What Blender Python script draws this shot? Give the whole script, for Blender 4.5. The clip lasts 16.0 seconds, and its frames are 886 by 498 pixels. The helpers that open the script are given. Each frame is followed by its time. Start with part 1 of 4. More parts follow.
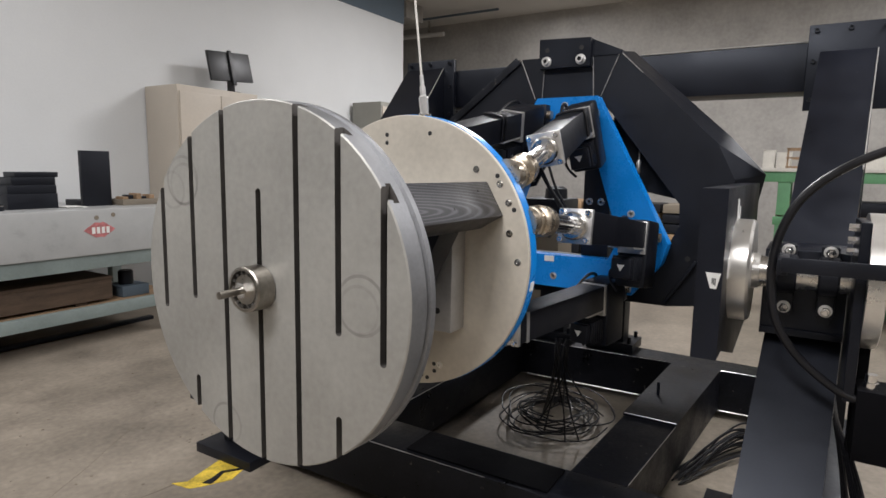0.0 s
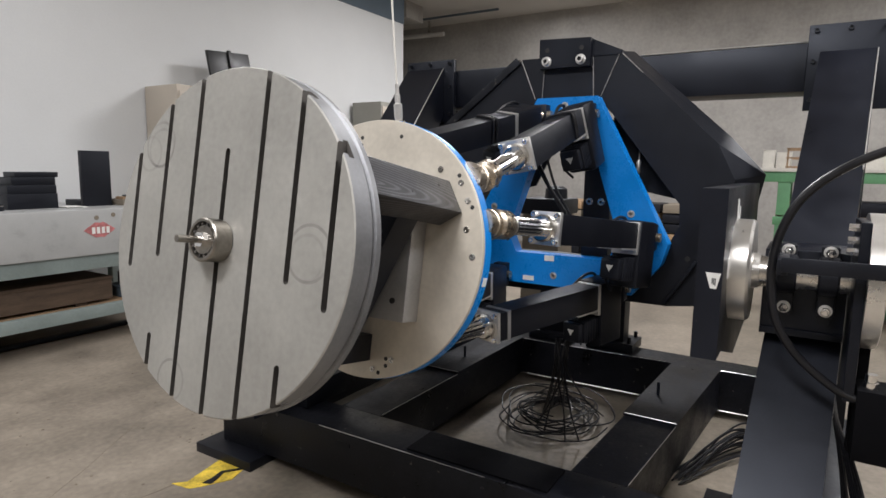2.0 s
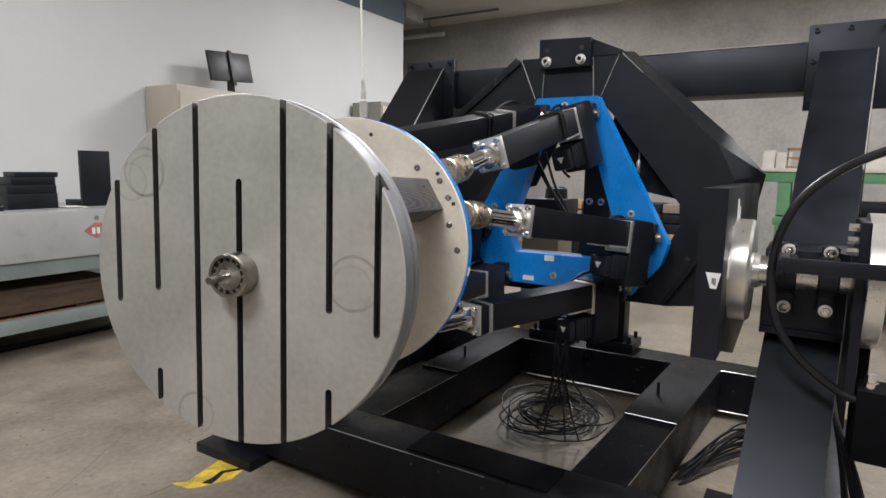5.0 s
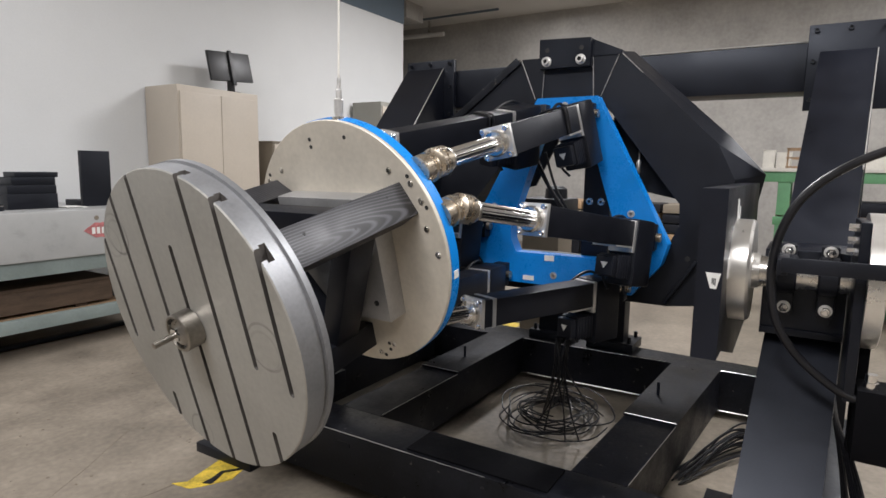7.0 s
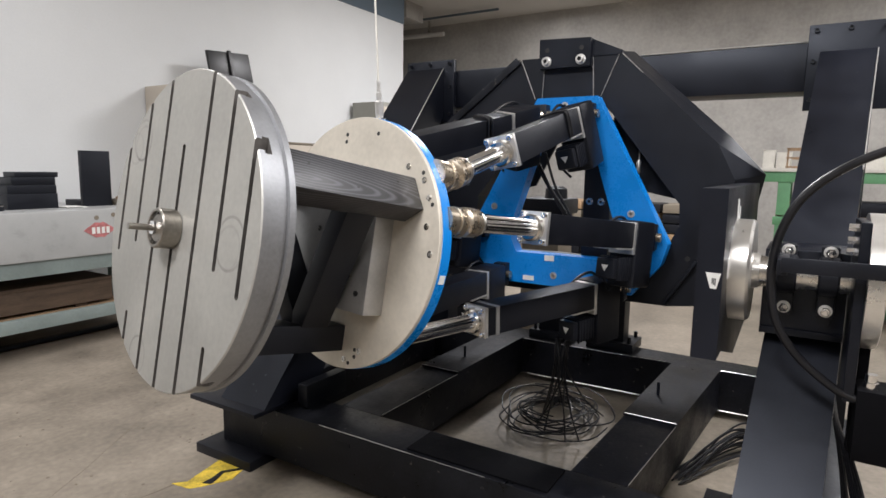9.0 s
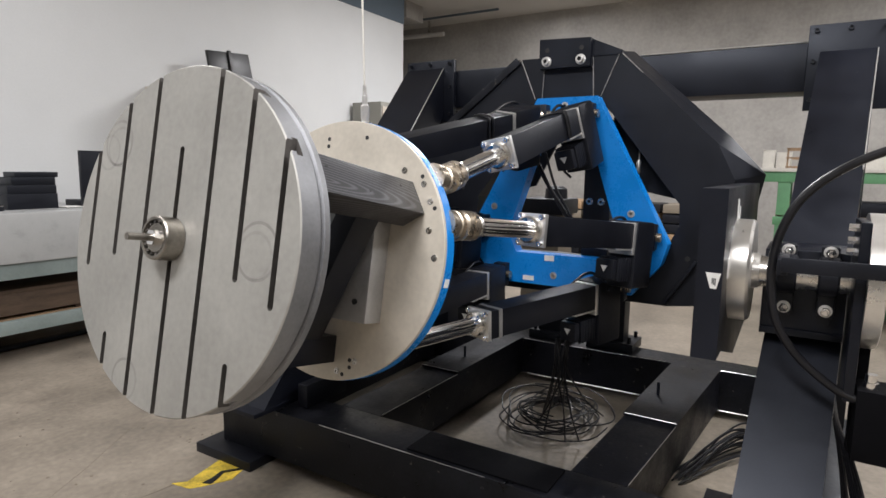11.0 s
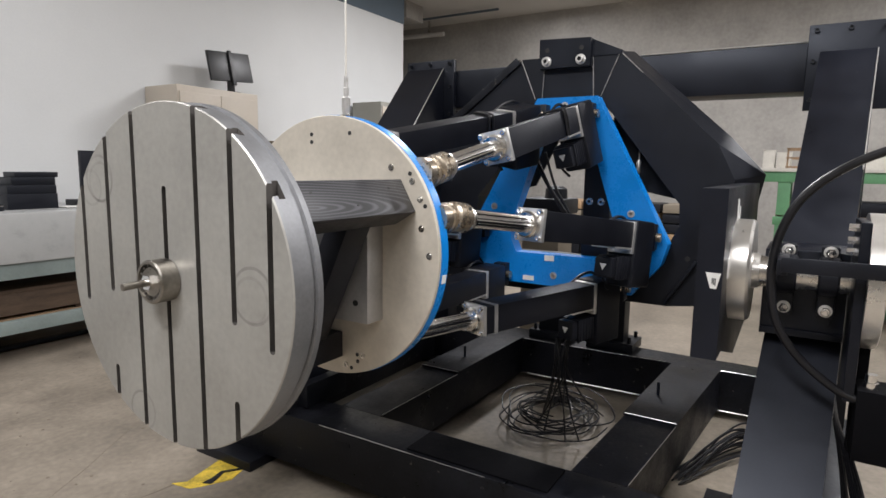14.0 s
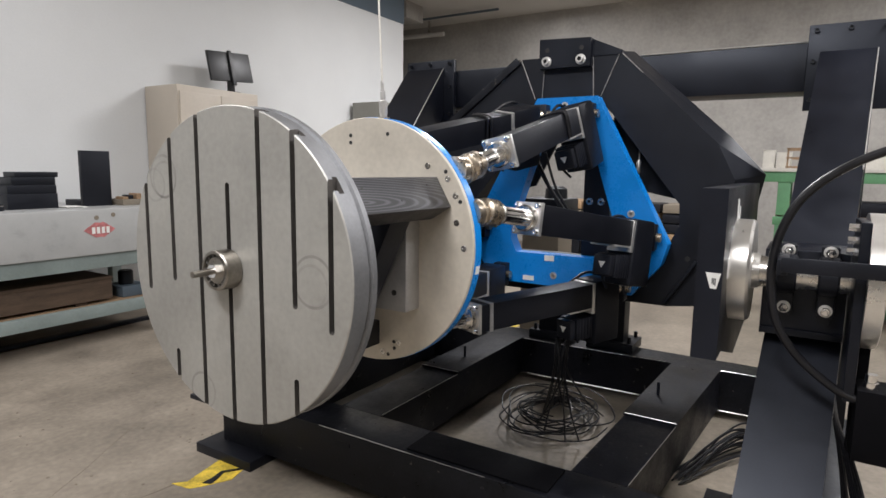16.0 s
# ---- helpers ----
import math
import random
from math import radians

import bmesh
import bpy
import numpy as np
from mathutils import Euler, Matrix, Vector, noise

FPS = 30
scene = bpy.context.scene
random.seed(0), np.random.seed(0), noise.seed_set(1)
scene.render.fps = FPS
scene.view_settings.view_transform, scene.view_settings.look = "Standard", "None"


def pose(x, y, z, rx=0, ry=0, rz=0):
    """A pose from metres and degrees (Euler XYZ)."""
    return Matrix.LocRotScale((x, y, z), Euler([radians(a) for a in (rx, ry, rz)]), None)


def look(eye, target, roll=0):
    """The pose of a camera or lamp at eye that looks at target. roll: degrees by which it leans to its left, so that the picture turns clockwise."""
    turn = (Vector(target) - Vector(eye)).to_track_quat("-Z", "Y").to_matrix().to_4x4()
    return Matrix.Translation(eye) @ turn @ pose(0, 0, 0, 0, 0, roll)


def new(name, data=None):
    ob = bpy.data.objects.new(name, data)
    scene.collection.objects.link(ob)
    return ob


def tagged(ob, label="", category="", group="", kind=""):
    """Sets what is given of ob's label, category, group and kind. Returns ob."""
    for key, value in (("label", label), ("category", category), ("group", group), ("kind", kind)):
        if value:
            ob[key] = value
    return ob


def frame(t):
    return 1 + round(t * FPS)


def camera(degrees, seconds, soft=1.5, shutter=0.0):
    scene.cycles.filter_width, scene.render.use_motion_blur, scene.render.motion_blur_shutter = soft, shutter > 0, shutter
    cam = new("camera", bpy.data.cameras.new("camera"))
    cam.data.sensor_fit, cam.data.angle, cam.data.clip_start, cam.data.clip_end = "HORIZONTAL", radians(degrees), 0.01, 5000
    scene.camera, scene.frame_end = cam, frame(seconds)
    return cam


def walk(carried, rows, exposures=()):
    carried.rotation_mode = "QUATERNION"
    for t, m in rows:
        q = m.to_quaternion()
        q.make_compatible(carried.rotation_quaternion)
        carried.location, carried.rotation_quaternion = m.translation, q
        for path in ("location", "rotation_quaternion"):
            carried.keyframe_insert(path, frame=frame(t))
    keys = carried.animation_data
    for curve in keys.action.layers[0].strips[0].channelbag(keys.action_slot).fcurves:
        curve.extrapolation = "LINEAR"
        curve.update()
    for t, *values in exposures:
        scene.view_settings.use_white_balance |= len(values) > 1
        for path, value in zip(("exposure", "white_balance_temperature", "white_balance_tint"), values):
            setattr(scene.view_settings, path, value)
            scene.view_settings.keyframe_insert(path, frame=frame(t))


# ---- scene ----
cam = camera(73.53, 16.0, soft=1.55)
EYE = (0.0, 0.0, 1.31)
VIEW = look(EYE, (0.84638, 0.51519, 1.31 - 0.13502), 0.88)
walk(cam, [(0.0, VIEW), (16.0, VIEW)], [(0.0, -0.15), (2.0, -0.08), (4.0, -0.04), (7.0, 0.03), (9.0, 0.16), (12.0, 0.01), (14.0, 0.02), (16.0, 0.03)])

# ---- light ----
world = bpy.data.worlds.new("world")
scene.world = world
world.use_nodes = True
world.node_tree.nodes["Background"].inputs[0].default_value = (0.9, 0.95, 1.0, 1)
world.node_tree.nodes["Background"].inputs[1].default_value = 0.05


def unseen_lamp(x, y, z, sx, sy, watts, colour=(0.985, 0.97, 0.992)):
    data = bpy.data.lights.new("tube_light", "AREA")
    data.shape, data.size, data.size_y, data.energy, data.color = "RECTANGLE", sx, sy, watts, colour
    ob = new("tube_light", data)
    ob.matrix_world = pose(x, y, z)
    return ob


# unseen lamps at ceiling height; this one follows the cabinet's cast shadow
unseen_lamp(6.4, 2.4, 3.9, 1.8, 0.4, 175)
# two more added to brighten the back wall and its far corner
unseen_lamp(7.6, -1.6, 3.9, 1.8, 0.4, 108)
unseen_lamp(8.8, 3.6, 3.9, 1.2, 0.4, 14)
# added to brighten the white wall
unseen_lamp(0.9, 3.6, 3.9, 1.8, 0.4, 48)
# added to brighten the machine's near side
unseen_lamp(2.5, -1.8, 3.9, 1.8, 0.4, 185)
# follows the spacer beam's shadow on the carrier plate
unseen_lamp(-0.9, 0.95, 3.9, 0.4, 1.4, 160)
# added to put a highlight on the actuator flanges
unseen_lamp(-2.4, -0.7, 3.9, 0.4, 1.4, 85)


# ---- materials ----
def mat(name, colour, rough=0.5, metal=0.0, vary=0.12, scale=6.0, fine=90.0, bump=0.03, spec=0.5, stretch=(1, 1, 1),
        coat=0.0, rvary=0.12):
    m = bpy.data.materials.new(name)
    m.use_nodes = True
    nt = m.node_tree
    n, link = nt.nodes, nt.links.new
    b = n["Principled BSDF"]
    tc = n.new("ShaderNodeTexCoord")
    mp = n.new("ShaderNodeMapping")
    mp.inputs["Scale"].default_value = stretch
    link(tc.outputs["Object"], mp.inputs["Vector"])
    big = n.new("ShaderNodeTexNoise")
    big.inputs["Scale"].default_value, big.inputs["Detail"].default_value = scale, 6
    big.inputs["Roughness"].default_value = 0.62
    sm = n.new("ShaderNodeTexNoise")
    sm.inputs["Scale"].default_value, sm.inputs["Detail"].default_value = fine, 3
    for q in (big, sm):
        link(mp.outputs[0], q.inputs["Vector"])
    mix = n.new("ShaderNodeMath")
    mix.operation = "MULTIPLY_ADD"
    mix.inputs[1].default_value = 0.7
    sc = n.new("ShaderNodeMath")
    sc.operation = "MULTIPLY"
    sc.inputs[1].default_value = 0.3
    link(sm.outputs[0], sc.inputs[0])
    link(big.outputs[0], mix.inputs[0])
    link(sc.outputs[0], mix.inputs[2])
    ramp = n.new("ShaderNodeValToRGB")
    lo = [max(0, c * (1 - vary * 1.6)) for c in colour]
    hi = [min(1, c * (1 + vary * 1.6)) for c in colour]
    ramp.color_ramp.elements[0].position, ramp.color_ramp.elements[1].position = 0.3, 0.7
    ramp.color_ramp.elements[0].color = (*lo, 1)
    ramp.color_ramp.elements[1].color = (*hi, 1)
    link(mix.outputs[0], ramp.inputs[0])
    link(ramp.outputs[0], b.inputs["Base Color"])
    rr = n.new("ShaderNodeMapRange")
    rr.inputs[1].default_value, rr.inputs[2].default_value = 0.3, 0.7
    rr.inputs[3].default_value, rr.inputs[4].default_value = max(0.03, rough - rvary), min(1, rough + rvary)
    link(mix.outputs[0], rr.inputs[0])
    link(rr.outputs[0], b.inputs["Roughness"])
    b.inputs["Metallic"].default_value = metal
    b.inputs["Specular IOR Level"].default_value = spec
    b.inputs["Coat Weight"].default_value = coat
    if bump:
        bp = n.new("ShaderNodeBump")
        bp.inputs["Strength"].default_value, bp.inputs["Distance"].default_value = bump, 0.01
        link(sm.outputs[0], bp.inputs["Height"])
        link(bp.outputs[0], b.inputs["Normal"])
    return m


def grained(name, dark, light):
    """Dark stained timber: fine long growth rings that break through the surface."""
    m = mat(name, dark, 0.42, 0, 0.2, 8, 120, 0.03)
    nt = m.node_tree
    n, link = nt.nodes, nt.links.new
    b = n["Principled BSDF"]
    tc = n.new("ShaderNodeTexCoord")
    mp = n.new("ShaderNodeMapping")
    mp.inputs["Rotation"].default_value = (0, radians(6.5), radians(2))
    mp.inputs["Location"].default_value = (0, 0.012, -0.334)
    w = n.new("ShaderNodeTexWave")
    w.wave_type, w.rings_direction, w.wave_profile = "RINGS", "X", "SIN"
    w.inputs["Scale"].default_value = 42
    w.inputs["Distortion"].default_value = 1.6
    w.inputs["Detail"].default_value = 2.0
    w.inputs["Detail Scale"].default_value = 0.25
    ramp = n.new("ShaderNodeValToRGB")
    ramp.color_ramp.elements[0].position, ramp.color_ramp.elements[1].position = 0.45, 1.0
    ramp.color_ramp.elements[0].color, ramp.color_ramp.elements[1].color = (*dark, 1), (*light, 1)
    link(tc.outputs["Object"], mp.inputs["Vector"])
    link(mp.outputs[0], w.inputs["Vector"])
    link(w.outputs["Fac"], ramp.inputs[0])
    link(ramp.outputs[0], b.inputs["Base Color"])
    return m


BLACK = mat("black_paint", (0.0050, 0.0058, 0.0098), 0.37, 0, 0.35, 2.6, 180, 0.03, 0.38, rvary=0.13)
MATT = mat("matt_black", (0.0066, 0.0070, 0.0100), 0.45, 0, 0.2, 5, 180, 0.03, 0.36)
DUSTY = mat("dusty_black_paint", (0.0058, 0.0060, 0.0080), 0.42, 0, 0.7, 6, 70, 0.06, 0.28, rvary=0.20)
RUBBER = mat("black_rubber", (0.008, 0.008, 0.010), 0.42, 0, 0.2, 10, 100, 0.02, 0.4)
BLUE = mat("blue_paint", (0.004, 0.215, 0.66), 0.30, 0, 0.08, 5, 120, 0.02, 0.5)
CAST = mat("ground_cast_iron", (0.38, 0.372, 0.345), 0.46, 0.48, 0.13, 2.4, 60, 0.015, 0.5)
RIM = mat("turned_steel", (0.25, 0.255, 0.265), 0.44, 0.62, 0.15, 6, 120, 0.03, 0.5)
NICKEL = mat("plated_aluminium", (0.62, 0.57, 0.485), 0.5, 0.35, 0.10, 4, 60, 0.01, 0.5)
ALU = mat("aluminium", (0.42, 0.42, 0.42), 0.42, 0.7, 0.12, 5, 90, 0.02)
CHROME = mat("chrome", (0.92, 0.92, 0.92), 0.14, 1.0, 0.05, 8, 90, 0.0, 0.5, rvary=0.04)
STEEL = mat("machined_steel", (0.62, 0.60, 0.56), 0.26, 1.0, 0.08, 10, 60, 0.0, rvary=0.06)
BRONZE = mat("warm_plated_steel", (0.50, 0.43, 0.34), 0.30, 0.9, 0.12, 10, 110, 0.02)
GRAIN = grained("black_grained_beam", (0.012, 0.012, 0.014), (0.064, 0.064, 0.074))
FLOORM = mat("worn_concrete", (0.226, 0.194, 0.155), 0.55, 0, 0.32, 2.0, 34, 0.06, 0.4)
WALLM = mat("white_wall_paint", (0.68, 0.69, 0.69), 0.8, 0, 0.03, 1.2, 60, 0.03, 0.3)
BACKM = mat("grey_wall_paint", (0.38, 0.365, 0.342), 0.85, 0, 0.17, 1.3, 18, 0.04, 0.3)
SLATE = mat("slate_band_paint", (0.09, 0.12, 0.15), 0.7, 0, 0.1, 2, 50, 0.02)
CREAM = mat("cream_enamel", (0.50, 0.445, 0.375), 0.5, 0, 0.05, 2, 60, 0.02)
GRANITE = mat("grey_granite", (0.39, 0.395, 0.39), 0.32, 0, 0.07, 5, 240, 0.02)
STANDM = mat("grey_green_enamel", (0.20, 0.24, 0.23), 0.5, 0, 0.12, 4, 60, 0.03)
GREEN = mat("green_enamel", (0.12, 0.30, 0.15), 0.5, 0, 0.12, 4, 60, 0.03)
for m_ in (BLACK, MATT, DUSTY):
    m_.node_tree.nodes["Principled BSDF"].inputs["Specular Tint"].default_value = (0.83, 0.89, 1.0, 1)
DULL_BLACK = mat("dull_black", (0.0035, 0.0035, 0.0045), 0.75, 0, 0.25, 12, 90, 0.06, 0.08)
DARKWOOD = mat("old_dark_timber", (0.085, 0.058, 0.040), 0.7, 0, 0.3, 4, 50, 0.05, 0.3, (1, 6, 6))
WOOD = mat("raw_wood", (0.30, 0.20, 0.12), 0.7, 0, 0.25, 4, 50, 0.05, 0.3, (1, 6, 6))
CARD = mat("brown_cardboard", (0.33, 0.22, 0.13), 0.8, 0, 0.12, 4, 60, 0.03, 0.3)
YELLOW = mat("yellow_tape", (0.62, 0.44, 0.05), 0.5, 0, 0.4, 14, 120, 0.03)
REDM = mat("red_print", (0.46, 0.16, 0.16), 0.5, 0, 0.35, 30, 160, 0.0)
PAPER = mat("white_sticker", (0.75, 0.75, 0.72), 0.6, 0, 0.05, 8, 90, 0.0)
# black for print, dark screws, and shade painted into bores and sockets
HOLE = mat("black_print_bore_shade", (0.02, 0.02, 0.02), 0.6, 0, 0.1, 8, 90, 0.0)
PALE = mat("pale_paper_stock", (0.62, 0.60, 0.55), 0.7, 0, 0.1, 5, 60, 0.02)
CEIL = mat("ceiling_paint", (0.62, 0.60, 0.57), 0.85, 0, 0.06, 1.0, 40, 0.03, 0.3)


ZINC = mat("zinc_plated_steel", (0.70, 0.69, 0.67), 0.36, 0.8, 0.1, 10, 110, 0.02)
FLANGE = mat("brushed_flange_steel", (0.74, 0.72, 0.68), 0.30, 0.85, 0.06, 8, 60, 0.0, rvary=0.05)
WELD = mat("bare_weld_bead", (0.30, 0.29, 0.28), 0.4, 0.6, 0.3, 40, 200, 0.1)
HUBM = mat("oiled_bearing_steel", (0.30, 0.28, 0.25), 0.34, 1.0, 0.2, 12, 110, 0.03)
# dark iron for the rollers, and for shade painted into the slots
SLOTM = mat("dark_iron_slot_shade", (0.10, 0.092, 0.085), 0.6, 0.3, 0.2, 12, 110, 0.03)
# cabinet body colour, set darker than the cream doors
DARK_BODY = mat("dark_cabinet_body", (0.27, 0.265, 0.235), 0.5, 0, 0.06, 3, 60, 0.02)
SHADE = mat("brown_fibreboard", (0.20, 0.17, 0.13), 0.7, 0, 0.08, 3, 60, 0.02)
SCREEN = mat("monitor_plastic", (0.006, 0.006, 0.007), 0.4, 0, 0.1, 6, 60, 0.0)


def stained(m, rings):
    """Faint round rub marks on a face: (y, z, radius, strength)."""
    nt = m.node_tree
    n, link = nt.nodes, nt.links.new
    b = n["Principled BSDF"]
    src = b.inputs["Base Color"].links[0].from_socket
    tc = n.new("ShaderNodeTexCoord")
    warp = n.new("ShaderNodeTexNoise")
    warp.inputs["Scale"].default_value = 9
    total = None
    for y, z, r, k in rings:
        d = n.new("ShaderNodeVectorMath")
        d.operation = "DISTANCE"
        flat = n.new("ShaderNodeVectorMath")
        flat.operation = "MULTIPLY"
        flat.inputs[1].default_value = (0, 1, 1)
        link(tc.outputs["Object"], flat.inputs[0])
        link(flat.outputs[0], d.inputs[0])
        d.inputs[1].default_value = (0, y, z)
        c = n.new("ShaderNodeMath")
        c.operation = "COMPARE"
        c.inputs[1].default_value, c.inputs[2].default_value = r, 0.0035
        link(d.outputs["Value"], c.inputs[0])
        g = n.new("ShaderNodeMath")
        g.operation = "MULTIPLY"
        g.inputs[1].default_value = k
        link(c.outputs[0], g.inputs[0])
        if total is None:
            total = g.outputs[0]
        else:
            a = n.new("ShaderNodeMath")
            a.operation = "ADD"
            link(total, a.inputs[0])
            link(g.outputs[0], a.inputs[1])
            total = a.outputs[0]
    f = n.new("ShaderNodeMath")
    f.operation = "MULTIPLY"
    link(total, f.inputs[0])
    link(warp.outputs[0], f.inputs[1])
    link(tc.outputs["Object"], warp.inputs["Vector"])
    mix = n.new("ShaderNodeMix")
    mix.data_type = "RGBA"
    mix.inputs["B"].default_value = (0.10, 0.095, 0.09, 1)
    link(f.outputs[0], mix.inputs["Factor"])
    link(src, mix.inputs["A"])
    link(mix.outputs["Result"], b.inputs["Base Color"])


def specked(m, light, scale, share):
    """Small bare chips scattered over a painted surface."""
    nt = m.node_tree
    n, link = nt.nodes, nt.links.new
    b = n["Principled BSDF"]
    src = b.inputs["Base Color"].links[0].from_socket
    tc = n.new("ShaderNodeTexCoord")
    tx = n.new("ShaderNodeTexNoise")
    tx.inputs["Scale"].default_value, tx.inputs["Detail"].default_value = scale, 2
    link(tc.outputs["Object"], tx.inputs["Vector"])
    mr = n.new("ShaderNodeMapRange")
    mr.inputs[1].default_value, mr.inputs[2].default_value = share, share + 0.04
    link(tx.outputs[0], mr.inputs[0])
    mix = n.new("ShaderNodeMix")
    mix.data_type = "RGBA"
    mix.inputs["B"].default_value = (*light, 1)
    link(mr.outputs[0], mix.inputs["Factor"])
    link(src, mix.inputs["A"])
    link(mix.outputs["Result"], b.inputs["Base Color"])


specked(DUSTY, (0.075, 0.07, 0.065), 34, 0.70)
specked(BLACK, (0.05, 0.05, 0.055), 26, 0.735)
stained(CAST, [(-0.295, -0.005, 0.062, 0.55), (0.27, 0.235, 0.058, 0.5), (0.13, -0.36, 0.05, 0.45), (0.265, 0.225, 0.050, 0.35), (-0.29, -0.015, 0.05, 0.25), (0.31, 0.21, 0.045, 0.25)])


# ---- mesh tools ----
def finish(bm, mtl, bevel=0.0, smooth=True):
    if bevel:
        es = [e for e in bm.edges if len(e.link_faces) == 2 and e.calc_face_angle(0) > 0.5]
        bmesh.ops.bevel(bm, geom=es, offset=bevel, segments=2, profile=0.6, affect="EDGES", clamp_overlap=True)
    bmesh.ops.recalc_face_normals(bm, faces=bm.faces)
    me = bpy.data.meshes.new("mesh")
    bm.to_mesh(me)
    bm.free()
    me.materials.append(mtl)
    if smooth:
        me.polygons.foreach_set("use_smooth", [True] * len(me.polygons))
        me.set_sharp_from_angle(angle=radians(32))
    return me


def part(name, bm, mtl, parent=None, label="", bevel=0.0, at=None):
    ob = new(name, finish(bm, mtl, bevel))
    if parent is not None:
        ob.parent = parent
    if at is not None:
        ob.matrix_basis = at
    if label:
        ob["label"] = label
    return ob


def thing(name, label, category, at=None, group="", kind=""):
    ob = new(name)
    ob.empty_display_size = 0.1
    if at is not None:
        ob.matrix_basis = at
    return tagged(ob, label, category, group, kind)


def box(x0, x1, y0, y1, z0, z1, bm=None, m=None):
    bm = bm or bmesh.new()
    r = bmesh.ops.create_cube(bm, size=1)
    s = Matrix.LocRotScale(((x0 + x1) / 2, (y0 + y1) / 2, (z0 + z1) / 2), None, (abs(x1 - x0), abs(y1 - y0), abs(z1 - z0)))
    bmesh.ops.transform(bm, matrix=(m @ s) if m else s, verts=r["verts"])
    return bm


def between(a, b, up=(0, 0, 1)):
    """A pose at a whose x axis points to b, z near up; and the distance."""
    a, b = Vector(a), Vector(b)
    x = (b - a).normalized()
    y = Vector(up).cross(x).normalized()
    z = x.cross(y)
    return Matrix.Translation(a) @ Matrix((x, y, z)).transposed().to_4x4(), (b - a).length


def cyl(a, b, r0, r1=None, n=32, bm=None):
    """A solid of revolution from a to b."""
    bm = bm or bmesh.new()
    m, d = between(a, b, (0, 0, 1) if abs((Vector(b) - Vector(a)).normalized().z) < 0.95 else (1, 0, 0))
    r1 = r0 if r1 is None else r1
    rings = []
    for x, r in ((0, r0), (d, r1)):
        rings.append([bm.verts.new(m @ Vector((x, r * math.cos(2 * math.pi * i / n), r * math.sin(2 * math.pi * i / n)))) for i in range(n)])
    for i in range(n):
        bm.faces.new((rings[0][i], rings[0][(i + 1) % n], rings[1][(i + 1) % n], rings[1][i]))
    bm.faces.new(rings[0][::-1])
    bm.faces.new(rings[1])
    return bm


def lathe(profile, m=None, n=48, bm=None):
    """Profile of (x along the axis, radius), closed into a solid about the x axis."""
    bm = bm or bmesh.new()
    m = m or Matrix()
    rings = [[bm.verts.new(m @ Vector((x, r * math.cos(2 * math.pi * i / n), r * math.sin(2 * math.pi * i / n)))) for i in range(n)] for x, r in profile]
    for p, q in zip(rings, rings[1:]):
        for i in range(n):
            bm.faces.new((p[i], p[(i + 1) % n], q[(i + 1) % n], q[i]))
    bm.faces.new(rings[0][::-1])
    bm.faces.new(rings[-1])
    return bm


def prism(pts, x0, x1, bm=None, m=None):
    """An outline of (y, z) drawn out from x0 to x1."""
    bm = bm or bmesh.new()
    m = m or Matrix()
    a = [bm.verts.new(m @ Vector((x0, y, z))) for y, z in pts]
    b = [bm.verts.new(m @ Vector((x1, y, z))) for y, z in pts]
    k = len(pts)
    for i in range(k):
        bm.faces.new((a[i], a[(i + 1) % k], b[(i + 1) % k], b[i]))
    bm.faces.new(a[::-1])
    bm.faces.new(b)
    return bm


def ring_prism(outer, inner, x0, x1):
    """A plate with a hole: two outlines of (y, z) with as many points each."""
    bm = bmesh.new()
    k = len(outer)
    v = [[bm.verts.new((x, y, z)) for y, z in pts] for x in (x0, x1) for pts in (outer, inner)]
    for i in range(k):
        j = (i + 1) % k
        bm.faces.new((v[0][i], v[0][j], v[1][j], v[1][i]))
        bm.faces.new((v[2][i], v[3][i], v[3][j], v[2][j]))
        bm.faces.new((v[0][i], v[2][i], v[2][j], v[0][j]))
        bm.faces.new((v[1][i], v[1][j], v[3][j], v[3][i]))
    return bm


def tube(points, r, n=10, bm=None):
    """A round cable through the points, smoothed."""
    bm = bm or bmesh.new()
    p = [Vector(q) for q in points]
    fine = []
    for i in range(len(p) - 1):
        a, b, c, e = p[max(i - 1, 0)], p[i], p[i + 1], p[min(i + 2, len(p) - 1)]
        for k in range(6):
            t = k / 6
            fine.append(0.5 * (2 * b + (c - a) * t + (2 * a - 5 * b + 4 * c - e) * t * t + (3 * b - a - 3 * c + e) * t ** 3))
    fine.append(p[-1])
    rings = []
    side = Vector((0.31, 0.52, 0.8))
    for i, q in enumerate(fine):
        d = (fine[min(i + 1, len(fine) - 1)] - fine[max(i - 1, 0)]).normalized()
        u = d.cross(side).normalized()
        side = u.cross(d)
        rings.append([bm.verts.new(q + (u * math.cos(2 * math.pi * j / n) + side * math.sin(2 * math.pi * j / n)) * r) for j in range(n)])
    for s, t in zip(rings, rings[1:]):
        for j in range(n):
            bm.faces.new((s[j], s[(j + 1) % n], t[(j + 1) % n], t[j]))
    bm.faces.new(rings[0][::-1])
    bm.faces.new(rings[-1])
    return bm


